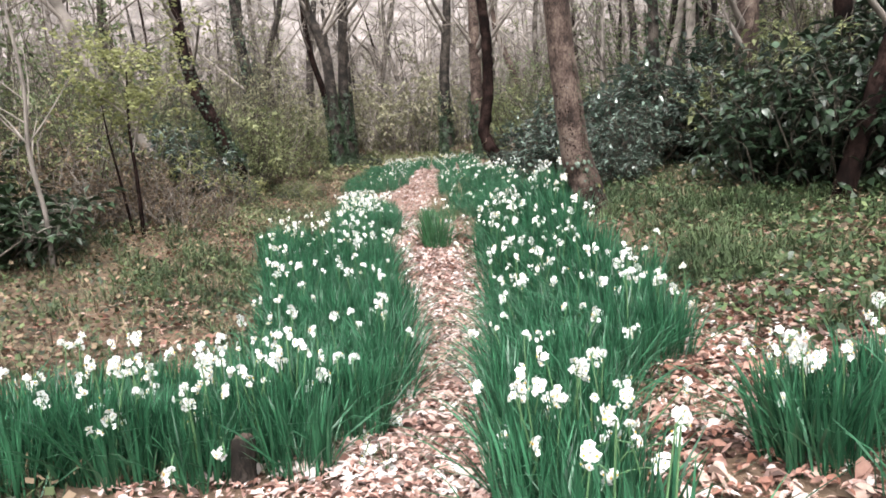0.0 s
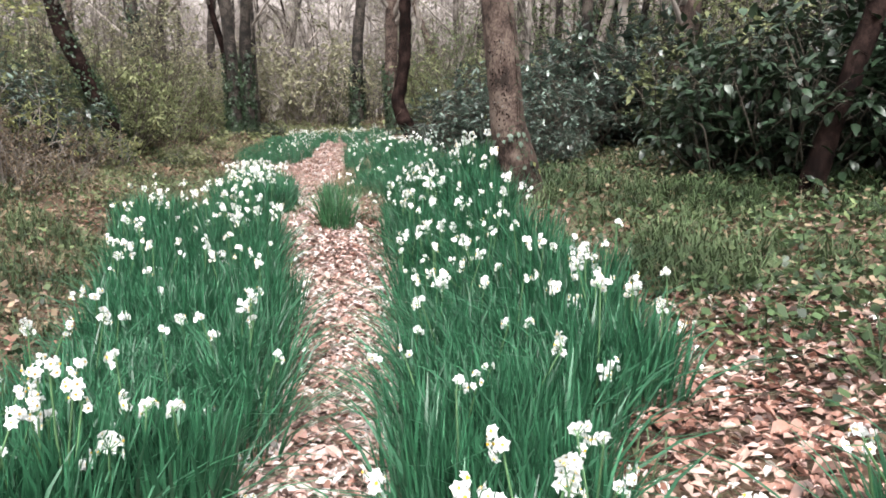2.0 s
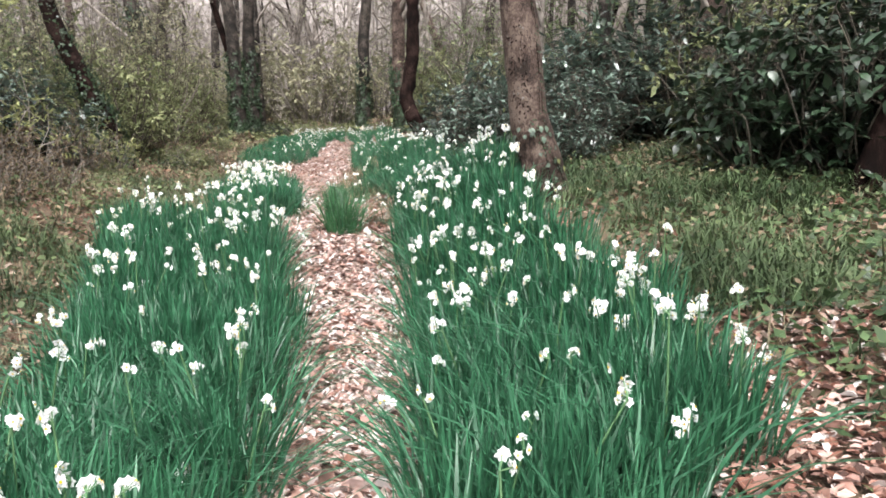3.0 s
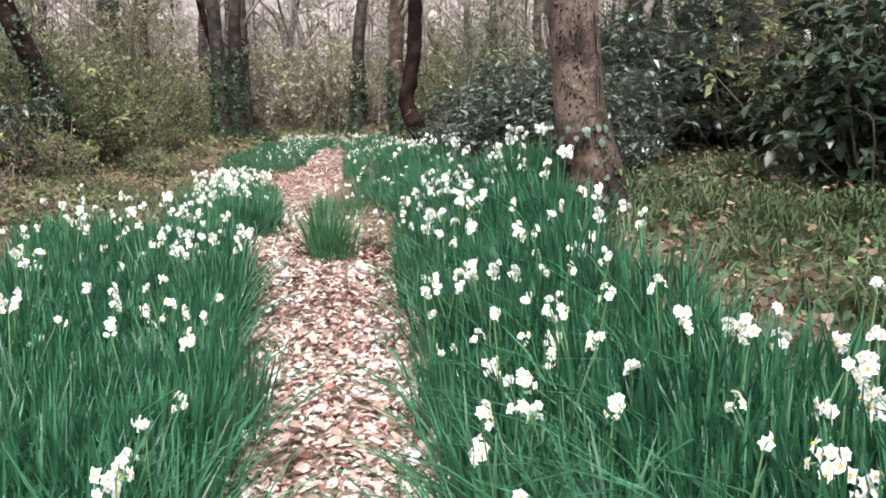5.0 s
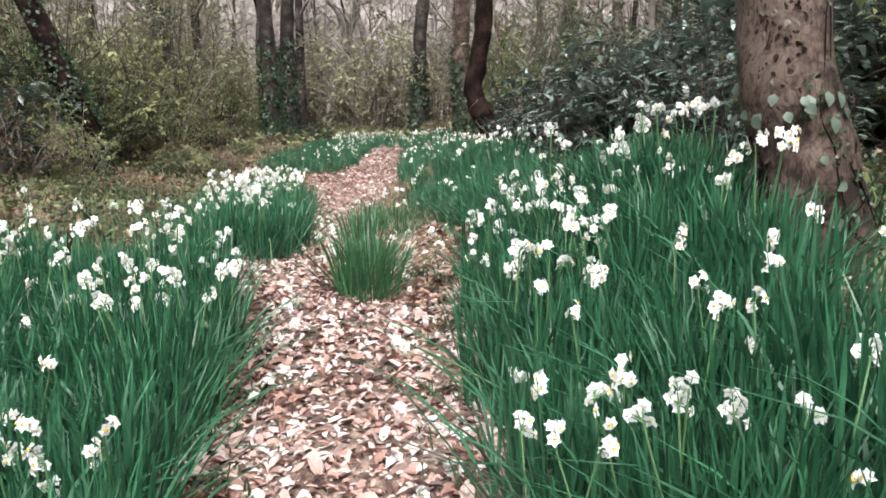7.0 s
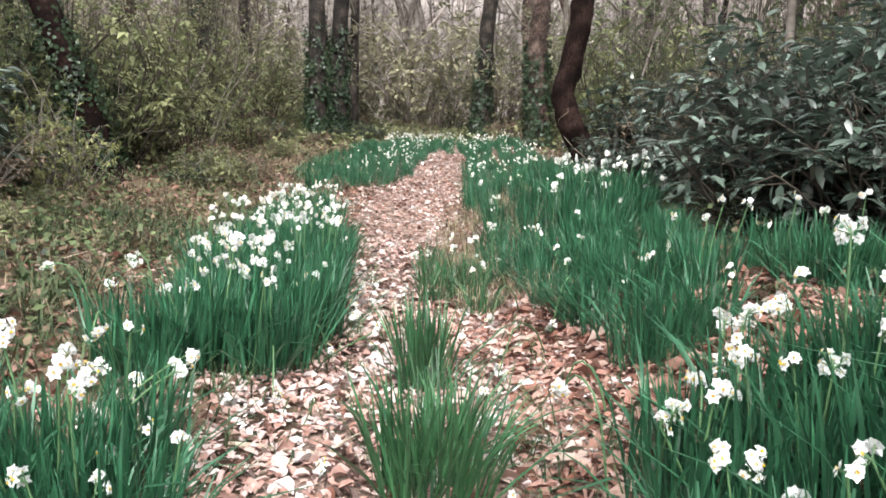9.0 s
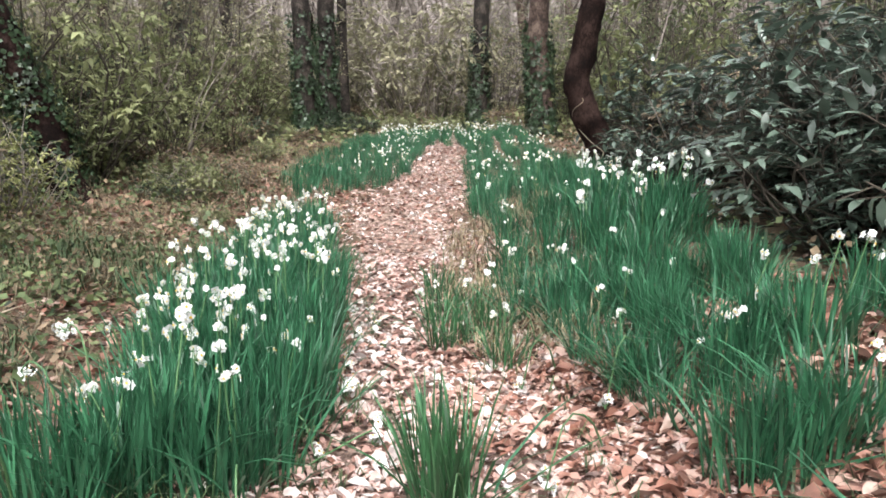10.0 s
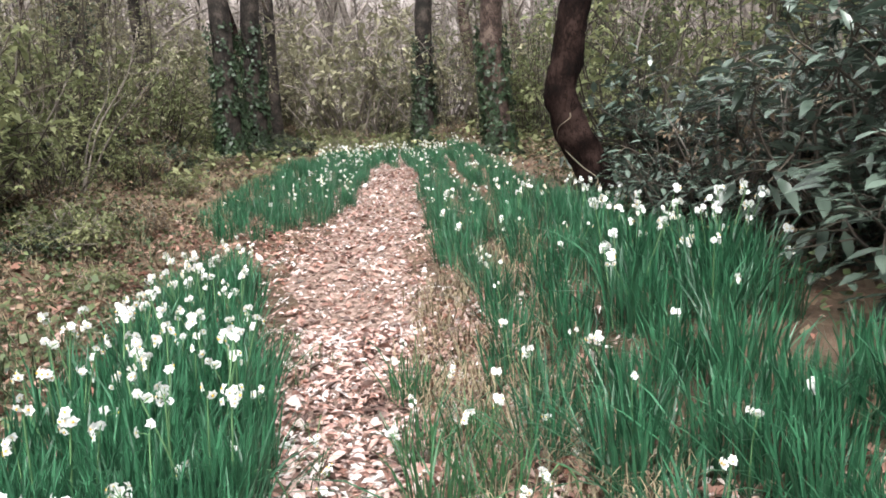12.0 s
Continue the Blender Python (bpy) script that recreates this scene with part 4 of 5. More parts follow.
def hillside_trees(count, seed):
    """Bare crowns and trunks that stand up the far slope, one behind another."""
    r_ = np.random.default_rng(seed)
    s = Soup()
    for k in range(count):
        a = math.pi / 2 + r_.normal(0, 0.5)
        rad = r_.uniform(44, 118)
        x, y = math.cos(a) * rad, math.sin(a) * rad
        lift = 0 if rad < 92 else min(1.0, (rad - 92) / 75) * 26
        p = Vector((x, y, min(gz(x, min(y, 80)), 6) - 0.3 + lift))
        h, w = r_.uniform(7, 13), r_.uniform(0.06, 0.16)
        lean = unit(r_, 0) * r_.uniform(0, 0.12)
        d = (Vector((0, 0, 1)) + lean).normalized()
        strip(s, p, p + d * h * 0.6, w, w * 0.7)
        strip(s, p + d * h * 0.6, p + d * h, w * 0.7, w * 0.15)
        for b in range(16):
            q = p + d * h * r_.uniform(0.22, 0.95)
            bd = (unit(r_, 0.5) + Vector((0, 0, 0.7))).normalized()
            e = q + bd * r_.uniform(0.8, 2.6)
            strip(s, q, e, w * 0.35, w * 0.15)
            for t in range(4):
                m = q.lerp(e, r_.uniform(0.3, 1.0))
                strip(s, m, m + (bd + unit(r_) * 0.8).normalized() * r_.uniform(0.4, 1.3), w * 0.2, w * 0.06)
    return s.mesh("far_wood", [M_TWIG])


tagged(new("far_wood", hillside_trees(620, 93)), "far bare trees standing up the wooded hillside", "far trees", kind="stuff")
tagged(new("brushwood", brushwood(420, 91, 17, 55, 0.75)), "tangle of bare grey-brown brushwood among the trees", "brushwood", kind="stuff")


# ---- a small stump at the front of the bed ----
st_mesh = Soup()
tube(st_mesh, [Vector((0, 0, -0.05)), Vector((0, 0, 0.06)), Vector((0.004, 0, 0.14)), Vector((0.008, 0, 0.2)), Vector((0.008, 0, 0.215))], [0.062, 0.056, 0.053, 0.05, 0.04], 18, 0.14)
stump = tagged(new("stump"), "small weathered brown stump at the edge of the flower bed", "stump")
stump.location = (-0.86, 3.0, gz(-0.86, 3.0))
part("stem", st_mesh.mesh("stem", [M_BARK]), stump)
rings = Soup()
rings.add([(0.008 + 0.038 * math.cos(k * math.pi / 8), 0.038 * math.sin(k * math.pi / 8), 0.218 + 0.003 * (k % 2)) for k in range(16)], [tuple(range(16))])
part("cut_face", rings.mesh("cut_face", [M_BARK_PALE]), stump, "weathered cut top")


# ---- narcissus: clumps of strap leaves with white flower heads ----
def blade(s, rng, foot, lean, height, width, nod):
    """One strap leaf: a keeled strip that rises and bends over at its tip."""
    h = Vector((math.cos(lean[0]), math.sin(lean[0]), 0))
    side = Vector((-h.y, h.x, 0))
    tw = rng.uniform(-0.9, 0.9)
    side = side * math.cos(tw) + h * math.sin(tw)
    v = []
    for f, wd in ((0.0, 0.75), (0.4, 1.0), (0.75, 0.9), (1.0, 0.15)):
        o = lean[1] * f + nod * f ** 3
        c = foot + h * (height * o) + Vector((0, 0, height * f * (1 - 0.35 * min(1.2, nod) * f * f) * math.sqrt(max(0.2, 1 - lean[1] ** 2 * 0.5))))
        v += [tuple(c - side * width / 2 * wd), tuple(c + side * width / 2 * wd)]
    s.add(v, [(0, 1, 3, 2), (2, 3, 5, 4), (4, 5, 7, 6)])


def foliage_mesh(seed, count, radius, height, splay=0.35, wild=0.12, material=None):
    rng = np.random.default_rng(seed)
    s = Soup()
    for k in range(count):
        a, q = rng.uniform(0, 2 * math.pi), math.sqrt(rng.uniform(0, 1))
        foot = Vector((math.cos(a) * q * radius, math.sin(a) * q * radius, -0.02))
        loose = rng.uniform() < wild
        lean = (a + rng.normal(0, 1.1), abs(rng.normal(0.03 + splay * q * 0.4, 0.1)) + (rng.uniform(0.2, 0.7) if loose else 0))
        blade(s, rng, foot, lean, height * rng.uniform(0.72, 1.1), rng.uniform(0.007, 0.0125), abs(rng.normal(0.05, 0.1)) + (0.5 * rng.uniform() if loose else 0))
    return s.mesh("foliage", [material or M_BLADE])


def floret(s, rng, at_, face, size):
    """Six pointed petals in a shallow star round a small cup."""
    f = face.normalized()
    u = f.cross(Vector((0.2, 0.3, 1))).normalized()
    w = f.cross(u)
    turn = rng.uniform(0, 1)
    for k in range(6):
        a = (k + turn) * math.pi / 3
        d = u * math.cos(a) + w * math.sin(a)
        e = u * -math.sin(a) + w * math.cos(a)
        c = at_ + f * (0.002 if k % 2 else 0)
        tip = c + d * size * rng.uniform(0.9, 1.05) + f * size * rng.uniform(-0.35, 0.15)
        b = c + d * size * 0.55 + f * size * 0.08
        s.add([tuple(c + d * size * 0.05), tuple(b + e * size * 0.4), tuple(tip), tuple(b - e * size * 0.4)], [(0, 1, 2), (0, 2, 3)])
    rim = [tuple(at_ + f * size * 0.32 + (u * math.cos(k * math.pi / 3) + w * math.sin(k * math.pi / 3)) * size * 0.2) for k in range(6)]
    base = [tuple(at_ + f * size * 0.05 + (u * math.cos(k * math.pi / 3) + w * math.sin(k * math.pi / 3)) * size * 0.13) for k in range(6)]
    s.add(rim + base, [(k, (k + 1) % 6, 6 + (k + 1) % 6, 6 + k) for k in range(6)] + [tuple(range(6, 12))], 1)


def bloom_mesh(seed, florets):
    """A head of several florets on short stalks; its foot is at the origin."""
    rng = np.random.default_rng(seed)
    s = Soup()
    main = rng.uniform(0, 2 * math.pi)
    for k in range(florets):
        a = main + rng.normal(0, 0.95)
        d = Vector((math.cos(a), math.sin(a), rng.uniform(-0.15, 0.75))).normalized()
        e = d * rng.uniform(0.012, 0.036) + Vector((0, 0, rng.uniform(-0.02, 0.026)))
        tube(s, [Vector((0, 0, 0)), e], [0.0018, 0.0015], 3, 0, 2, False)
        floret(s, rng, e, d + Vector((0, 0, -0.15)), rng.uniform(0.0145, 0.021))
    return s.mesh("bloom", [M_PETAL, M_CUP, M_STALK], False)


def stem_mesh(seed, height):
    rng = np.random.default_rng(seed)
    s = Soup()
    b = unit(rng, 0.0) * rng.uniform(0.0, 0.1)
    tip = Vector((b.x, b.y, height))
    tube(s, smooth_line([Vector((0, 0, 0)), Vector((b.x * 0.3, b.y * 0.3, height * 0.5)), tip], 4), [0.0045, 0.004, 0.0036, 0.003], 4, 0, 0, False)
    return s.mesh("flower_stem", [M_STALK]), tip


FOLIAGE = [foliage_mesh(400 + k, 120, 0.15, 0.42, 0.34) for k in range(8)]
FOLIAGE_LAX = [foliage_mesh(420 + k, 96, 0.15, 0.40, 0.7, 0.45) for k in range(4)]
FOLIAGE_FINE = [foliage_mesh(430 + k, 60, 0.13, 0.36, 0.4, 0.2, M_FRESH) for k in range(3)]
BLOOMS = [bloom_mesh(440 + k, (3, 5, 7, 9, 4, 6, 2, 8)[k]) for k in range(8)]
STEMS = [stem_mesh(460 + k, h) for k, h in enumerate((0.32, 0.43, 0.4, 0.5, 0.36, 0.45, 0.25, 0.51))]


def single_leaf_mesh(seed):
    r_ = np.random.default_rng(seed)
    s = Soup()
    blade(s, r_, Vector((0, 0, -0.02)), (0.0, r_.uniform(0.25, 0.6)), r_.uniform(0.4, 0.5), r_.uniform(0.011, 0.015), r_.uniform(0.3, 0.8))
    return s.mesh("leaf", [M_BLADE])


OUTER_LEAVES = [single_leaf_mesh(480 + k) for k in range(8)]


def bake(s, me, m, slot):
    """Adds a mesh's faces, set at m, to a soup."""
    n = len(me.vertices)
    co = np.empty(n * 3)
    me.vertices.foreach_get("co", co)
    co = co.reshape(-1, 3) @ np.array(m.to_3x3()).T + np.array(m.translation)
    s.v.append(co)
    off = s.n
    for p in me.polygons:
        s.f.append([off + i for i in p.vertices])
        s.m.append(slot[p.material_index])
    s.n += n


def clump(x, y, rng, flowers, kind=FOLIAGE, scale=1.0, label="clump of blue-green strap-leaved narcissus with white flower heads", group="narcissus clumps in the beds"):
    thing = tagged(new("narcissus_clump"), label, "flower clump", group)
    thing.matrix_basis = pose(x, y, gz(x, y), 0, 0, rng.uniform(0, 360))
    thing.scale = (scale, scale, scale)
    part("foliage", kind[rng.integers(len(kind))], thing)
    for k in range(4):
        a = rng.uniform(0, 2 * math.pi)
        lf_ = part("leaf", OUTER_LEAVES[rng.integers(8)], thing)
        lf_.location, lf_.rotation_euler = (math.cos(a) * 0.13, math.sin(a) * 0.13, 0), (0, 0, a + rng.normal(0, 0.3))
    for k in range(flowers):
        me, tip = STEMS[rng.integers(len(STEMS))]
        a, q = rng.uniform(0, 2 * math.pi), rng.uniform(0.02, 0.15)
        st = part("flower_stem", me, thing)
        st.location, st.rotation_euler = (math.cos(a) * q, math.sin(a) * q, 0), (rng.normal(0, 0.1), rng.normal(0, 0.1), rng.uniform(0, 6.28)) if rng.uniform() > 0.1 else (rng.uniform(-0.9, 0.9), rng.uniform(-0.9, 0.9), rng.uniform(0, 6.28))
        bl = part("bloom", BLOOMS[rng.integers(len(BLOOMS))], st)
        bl.location, bl.rotation_euler = tip, (0, 0, rng.uniform(0, 6.28))
    return thing


# the beds, as edges along the way: (y, from x, to x)
LEFT_Y = (3.08, 3.22, 3.45, 3.9, 4.25, 5.0, 6.0, 7.1, 8.2, 8.8, 9.15)
LEFT_OUT = (-1.9, -1.95, -1.95, -1.6, -1.1, -1.2, -1.45, -1.7, -2.0, -2.2, -2.1)
LEFT_IN = (-1.12, -0.74, -0.5, -0.44, -0.42, -0.44, -0.48, -0.66, -0.8, -0.94, -1.06)
LEFT2_Y = (10.15, 10.7, 11.6, 12.2, 12.9, 13.5, 14.4, 15.1, 15.3)
LEFT2_OUT = (-1.25, -1.5, -1.72, -1.8, -1.88, -1.96, -2.05, -2.08, -2.08)
LEFT2_IN = (-0.92, -0.92, -1.0, -1.1, -1.28, -1.46, -1.62, -1.76, -1.88)
RIGHT_Y = (1.9, 2.4, 2.9, 3.6, 3.85, 4.1, 4.6, 5.3, 5.9, 6.5, 7.3, 8.0, 8.7, 9.2)
RIGHT_IN = (0.4, 0.38, 0.38, 0.4, 0.41, 0.42, 0.47, 0.53, 0.56, 0.57, 0.54, 0.52, 0.5, 0.5)
RIGHT_OUT = (0.6, 0.62, 0.68, 0.8, 1.05, 1.32, 1.42, 1.5, 1.38, 1.2, 1.2, 1.3, 1.38, 1.4)
RIGHT2_Y = (10.4, 10.85, 11.45, 12.1, 13.0, 14.0, 15.0, 16.5, 18.0, 20.0, 21.5)
RIGHT2_IN = (0.54, 0.44, 0.34, 0.18, 0.14, 0.06, -0.1, -0.1, -0.15, -0.23, -0.3)
RIGHT2_OUT = (0.92, 0.98, 1.05, 1.1, 1.1, 1.0, 0.8, 0.65, 0.6, 0.6, 0.5)
FAR_Y = (16.5, 17.0, 17.4, 18.0, 19.6, 21.3, 22.2)
FAR_OUT = (-2.3, -2.5, -2.6, -2.5, -2.4, -2.3, -2.2)
FAR_IN = (-1.95, -1.6, -1.4, -1.2, -1.16, -1.2, -1.1)
CREST_Y = (21.4, 22.0, 23.0)
CREST_OUT = (-2.0, -1.9, -1.8)
CREST_IN = (0.4, 0.4, 0.3)

rng = np.random.default_rng(55)
places = []


def drift(x, y):
    """Flowers come in drifts: thick in some places, none in others."""
    return max(0.1, 1.0 + 1.5 * noise.noise(Vector((x * 1.6, y * 1.6, 3.0))))


def sow(ys_, a_, b_, step, rate):
    y = ys_[0]
    row = 0
    while y <= ys_[-1]:
        lo, hi = sorted((float(band(y, ys_, a_)), float(band(y, ys_, b_))))
        n = max(1, int(round((hi - lo) / step)))
        for k in range(n + 1):
            x = lo + (hi - lo) * k / n + rng.normal(0, step * 0.16)
            places.append((x, y + rng.normal(0, step * 0.18), rate(x, y)))
        y += step * 0.92
        row += 1


sow(LEFT_Y, LEFT_OUT, LEFT_IN, 0.235, lambda x, y: drift(x, y) * (3.0 if y < 3.8 else (2.8 if y > 8.0 else (0.5 if y < 5.2 else 0.8))))
sow(RIGHT_Y, RIGHT_IN, RIGHT_OUT, 0.235, lambda x, y: drift(x, y) * (2.2 if y < 3 else (1.7 if x > float(band(y, RIGHT_Y, RIGHT_OUT)) - 0.3 and y > 4.2 else (0.45 if y < 5.2 else (2.5 if y > 6 else 1.0)))))
sow(LEFT2_Y, LEFT2_OUT, LEFT2_IN, 0.235, lambda x, y: (0.9 if y < 10.6 else 2.2) * drift(x, y))
sow(RIGHT2_Y, RIGHT2_IN, RIGHT2_OUT, 0.25, lambda x, y: drift(x, y) * (0.8 if y < 13 else 1.1))
sow(FAR_Y, FAR_OUT, FAR_IN, 0.27, lambda x, y: 0.15 if x < -1.9 or y < 17.3 else 2.2)
sow(CREST_Y, CREST_OUT, CREST_IN, 0.28, lambda x, y: 3.6)
for k in range(9):
    places.append((rng.uniform(1.2, 2.0), rng.uniform(2.1, 2.7), 3.0))
for k in range(9):
    places.append((rng.uniform(1.3, 1.75), rng.uniform(10.1, 11.0), 0.6))

for x, y, n_ in ((-1.35, 3.2, 2.0), (-1.6, 3.15, 2.0), (-1.8, 3.12, 2.0), (-1.95, 3.2, 2.0), (-2.1, 3.3, 2.0), (-0.62, 3.06, 0.5), (0.6, 9.95, 0.2), (0.7, 9.9, 0.2), (0.84, 9.95, 0.4), (-1.4, 9.95, 1.2), (-1.55, 10.1, 1.6), (-1.3, 10.1, 1.0)):
    places.append((x, y, n_))

clear = [(-0.86, 3.0, 0.2), (1.62, 7.77, 0.26), (1.12, 15.0, 0.18), (0.97, 20.4, 0.24)]
places = [p for p in places if all((p[0] - a) ** 2 + (p[1] - b) ** 2 > c * c for a, b, c in clear)]
places = [p for p in places if not (10.7 < p[1] < 13.2 and p[0] > 0.3 and noise.noise(Vector((p[0] * 2.6, p[1] * 2.2, 7.0))) > 0.13)]
near = sorted(places, key=lambda p: abs(p[0]) * 0.5 + (0 if 2.5 < p[1] < 13.5 else 100) + p[1] * 0.2)[:290]
chosen = set(near)
for x, y, rate in near:
    clump(x, y, rng, int(rng.poisson(rate)), FOLIAGE_LAX if (4.0 < y < 5.6 and x < 0.8) or rng.uniform() < (0.3 if y > 9.8 and x > 0 else 0.1) else FOLIAGE, rng.uniform(0.88, 1.1) * (0.76 if y > 9.7 and x > 0 else 1.0))
FOLIAGE_FAR = [foliage_mesh(470 + k, 64, 0.15, 0.42, 0.36) for k in range(4)]
rest = Soup()
for x, y, rate in places:
    if (x, y, rate) in chosen:
        continue
    sc = rng.uniform(0.88, 1.1) * (0.76 if y > 9.7 and x > 0 else 1.0) * float(np.interp(y, (12.5, 15.0, 17.0), (1.0, 0.75, 0.6)))
    base = pose(x, y, gz(x, y), 0, 0, rng.uniform(0, 360)) @ Matrix.Scale(sc, 4)
    kind = FOLIAGE_FAR if y > 12.0 or y < 2.4 else FOLIAGE
    bake(rest, kind[rng.integers(len(kind))], base, (0,))
    for k in range(int(rng.poisson(rate))):
        me, tip = STEMS[rng.integers(len(STEMS))]
        a, q = rng.uniform(0, 2 * math.pi), rng.uniform(0.02, 0.15)
        m = base @ Matrix.LocRotScale((math.cos(a) * q, math.sin(a) * q, 0), Euler((rng.normal(0, 0.09), rng.normal(0, 0.09), rng.uniform(0, 6.28))), None)
        bake(rest, me, m, (1,))
        bake(rest, BLOOMS[rng.integers(len(BLOOMS))], m @ Matrix.Translation(tip), (2, 3, 1))
tagged(new("narcissus_drift", rest.mesh("narcissus_drift", [M_BLADE, M_STALK, M_PETAL, M_CUP])), "drift of white narcissus in thick green foliage along the path", "flower bed", kind="stuff")

for x, y, n_ in ((0.74, 13.05, 7), (1.0, 12.75, 8), (1.12, 12.7, 6), (0.62, 12.6, 4)):
    clump(x, y, rng, n_, FOLIAGE, 0.95, "clump of narcissus crowded with tall white heads by the dark trunk", "narcissus clumps in the beds")

# single clumps that stand apart
TUFT = [foliage_mesh(436, 260, 0.19, 0.47, 0.62, 0.14, M_FRESH)]
TUFT_SMALL = [foliage_mesh(437, 130, 0.11, 0.46, 0.55, 0.15, M_FRESH)]
tuft = clump(-0.17, 9.3, rng, 1, TUFT, 0.92, "upright tuft of narcissus leaves standing alone in the path", "lone clumps")
for x, y, n_, kind, sc in ((-0.26, 10.08, 0, TUFT_SMALL, 0.9), (-0.32, 11.75, 2, FOLIAGE_FINE, 0.85), (-0.12, 11.8, 1, FOLIAGE_FINE, 0.8), (-0.38, 12.15, 2, FOLIAGE_FINE, 0.75), (-0.16, 12.2, 2, FOLIAGE_FINE, 0.75), (-0.42, 12.8, 2, FOLIAGE_FINE, 0.7), (-0.02, 11.35, 2, FOLIAGE_FINE, 0.7)):
    clump(x, y, rng, n_, kind, sc, "thin clump of narcissus leaves at the edge of the path", "lone clumps")

# flowers that lean out of the beds, some down to the fallen leaves
def leaning_flower(x, y, dx, dy, height, seed):
    r_ = np.random.default_rng(seed)
    base = gz(x, y)
    end = Vector((dx, dy, gz(x + dx, y + dy) - base + height))
    rise = max(height + 0.06, 0.2)
    s_ = Soup()
    tube(s_, smooth_line([Vector((0, 0, -0.01)), Vector((dx * 0.3, dy * 0.3, rise * 0.75)), Vector((dx * 0.72, dy * 0.72, max(rise * 0.95, end.z * 0.95))), end], 8), [0.0045 - 0.0002 * k for k in range(8)], 5, 0, 0, False)
    thing = tagged(new("narcissus_flower"), "white narcissus on an arched stem leaning over the fallen leaves", "flower", "leaning narcissus flowers")
    thing.location = (x, y, base)
    st = part("flower_stem", s_.mesh("flower_stem", [M_STALK]), thing)
    bl = part("bloom", BLOOMS[(1, 2, 3, 5, 7)[seed % 5]], st)
    bl.location, bl.rotation_euler, bl.scale = end, (r_.uniform(-0.9, 0.9), r_.uniform(-0.9, 0.9), r_.uniform(0, 6.28)), (1.1, 1.1, 1.1)


LEANING = ((0.28, 10.35, -0.23, -0.23, 0.05), (0.42, 9.6, -0.16, 0.08, 0.12), (-0.2, 10.08, -0.04, -0.23, 0.05), (-0.95, 10.2, 0.12, -0.38, 0.04),
           (-0.93, 10.5, 0.2, -0.14, 0.05), (0.5, 10.75, -0.19, -0.2, 0.06), (-1.05, 11.7, 0.22, 0.08, 0.06), (-0.95, 10.9, 0.23, 0.05, 0.06),
           (0.2, 11.1, -0.17, -0.18, 0.07), (0.15, 11.6, -0.17, -0.1, 0.08), (-1.12, 9.05, 0.09, 0.33, 0.28), (-1.15, 9.1, 0.12, 0.38, 0.3),
           (-1.2, 9.05, -0.07, 0.22, 0.32), (-1.3, 9.1, 0.03, 0.28, 0.3), (-1.5, 9.9, 0.04, -0.24, 0.32), (-1.1, 9.1, -0.05, 0.6, 0.18),
           (-1.9, 10.5, -0.2, -0.1, 0.32), (-1.7, 10.7, -0.14, 0.06, 0.33), (-1.65, 10.4, -0.15, 0.0, 0.3), (0.6, 9.1, 0.09, 0.24, 0.3),
           (0.6, 8.95, 0.04, 0.12, 0.32), (0.52, 8.95, 0.04, 0.16, 0.3), (0.75, 9.05, 0.06, 0.22, 0.31), (0.58, 9.0, 0.05, 0.19, 0.24), (0.35, 9.15, -0.13, 0.22, 0.3),
           (-1.4, 3.15, -0.03, -0.3, 0.27), (-1.15, 3.0, 0.15, -0.42, 0.2), (-1.6, 3.35, 0.02, -0.2, 0.3), (-1.0, 3.1, 0.14, -0.32, 0.22), (-1.45, 3.2, 0.06, -0.3, 0.32),
           (0.5, 2.75, 0.16, -0.07, 0.26), (0.52, 2.55, 0.2, -0.08, 0.27), (0.5, 2.3, 0.27, -0.06, 0.26), (0.48, 2.35, 0.12, -0.08, 0.27), (0.58, 2.45, 0.27, -0.09, 0.28), (0.55, 2.6, 0.2, 0.04, 0.22))
for k, row in enumerate(LEANING):
    leaning_flower(*row, 900 + k)


# ---- fallen leaves on the path and round the beds ----
def dead_leaf_mesh(seed):
    rng_ = np.random.default_rng(seed)
    s = Soup()
    L = 0.04
    curl = rng_.uniform(-0.35, 0.35)
    leaf(s, (-L / 2, 0, 0.004), (1, 0, 0.05), (0, 0, 1), L, L * rng_.uniform(0.4, 0.62), rng_.uniform(0.1, 0.5), curl)
    return s.mesh("fallen_leaf", [M_LITTER_OBJ])


def litter_obj_mat():
    m = M_LITTER.copy()
    m.name = "dead_leaf_single"
    n, l = m.node_tree.nodes, m.node_tree.links
    info = n.new("ShaderNodeObjectInfo")
    ramp = [q for q in n if q.bl_idname == "ShaderNodeValToRGB"][0]
    l.new(info.outputs["Random"], ramp.inputs["Fac"])
    return m


M_LITTER_OBJ = litter_obj_mat()


def litter_weight(x, y):
    """How thickly leaves lie: on the path, on the open ground by the beds, thin in the thicket."""
    r = x - profile(MID_Y, MID_X, y)
    w = 0.34
    w = np.where(np.abs(r) < 0.75, 1.0, w)
    w = np.where((r > 0.6) & (r < 2.6) & (y < 5.5), 0.9, w)
    w = np.where((r > 2.0) & (y > 5.0), 0.3, w)
    w = np.where((r > 0.2) & (r < 1.6) & (y > 9.0) & (y < 10.9), 1.0, w)
    w = np.where((r < -0.8) & (r > -2.3), 0.5, w)
    return w


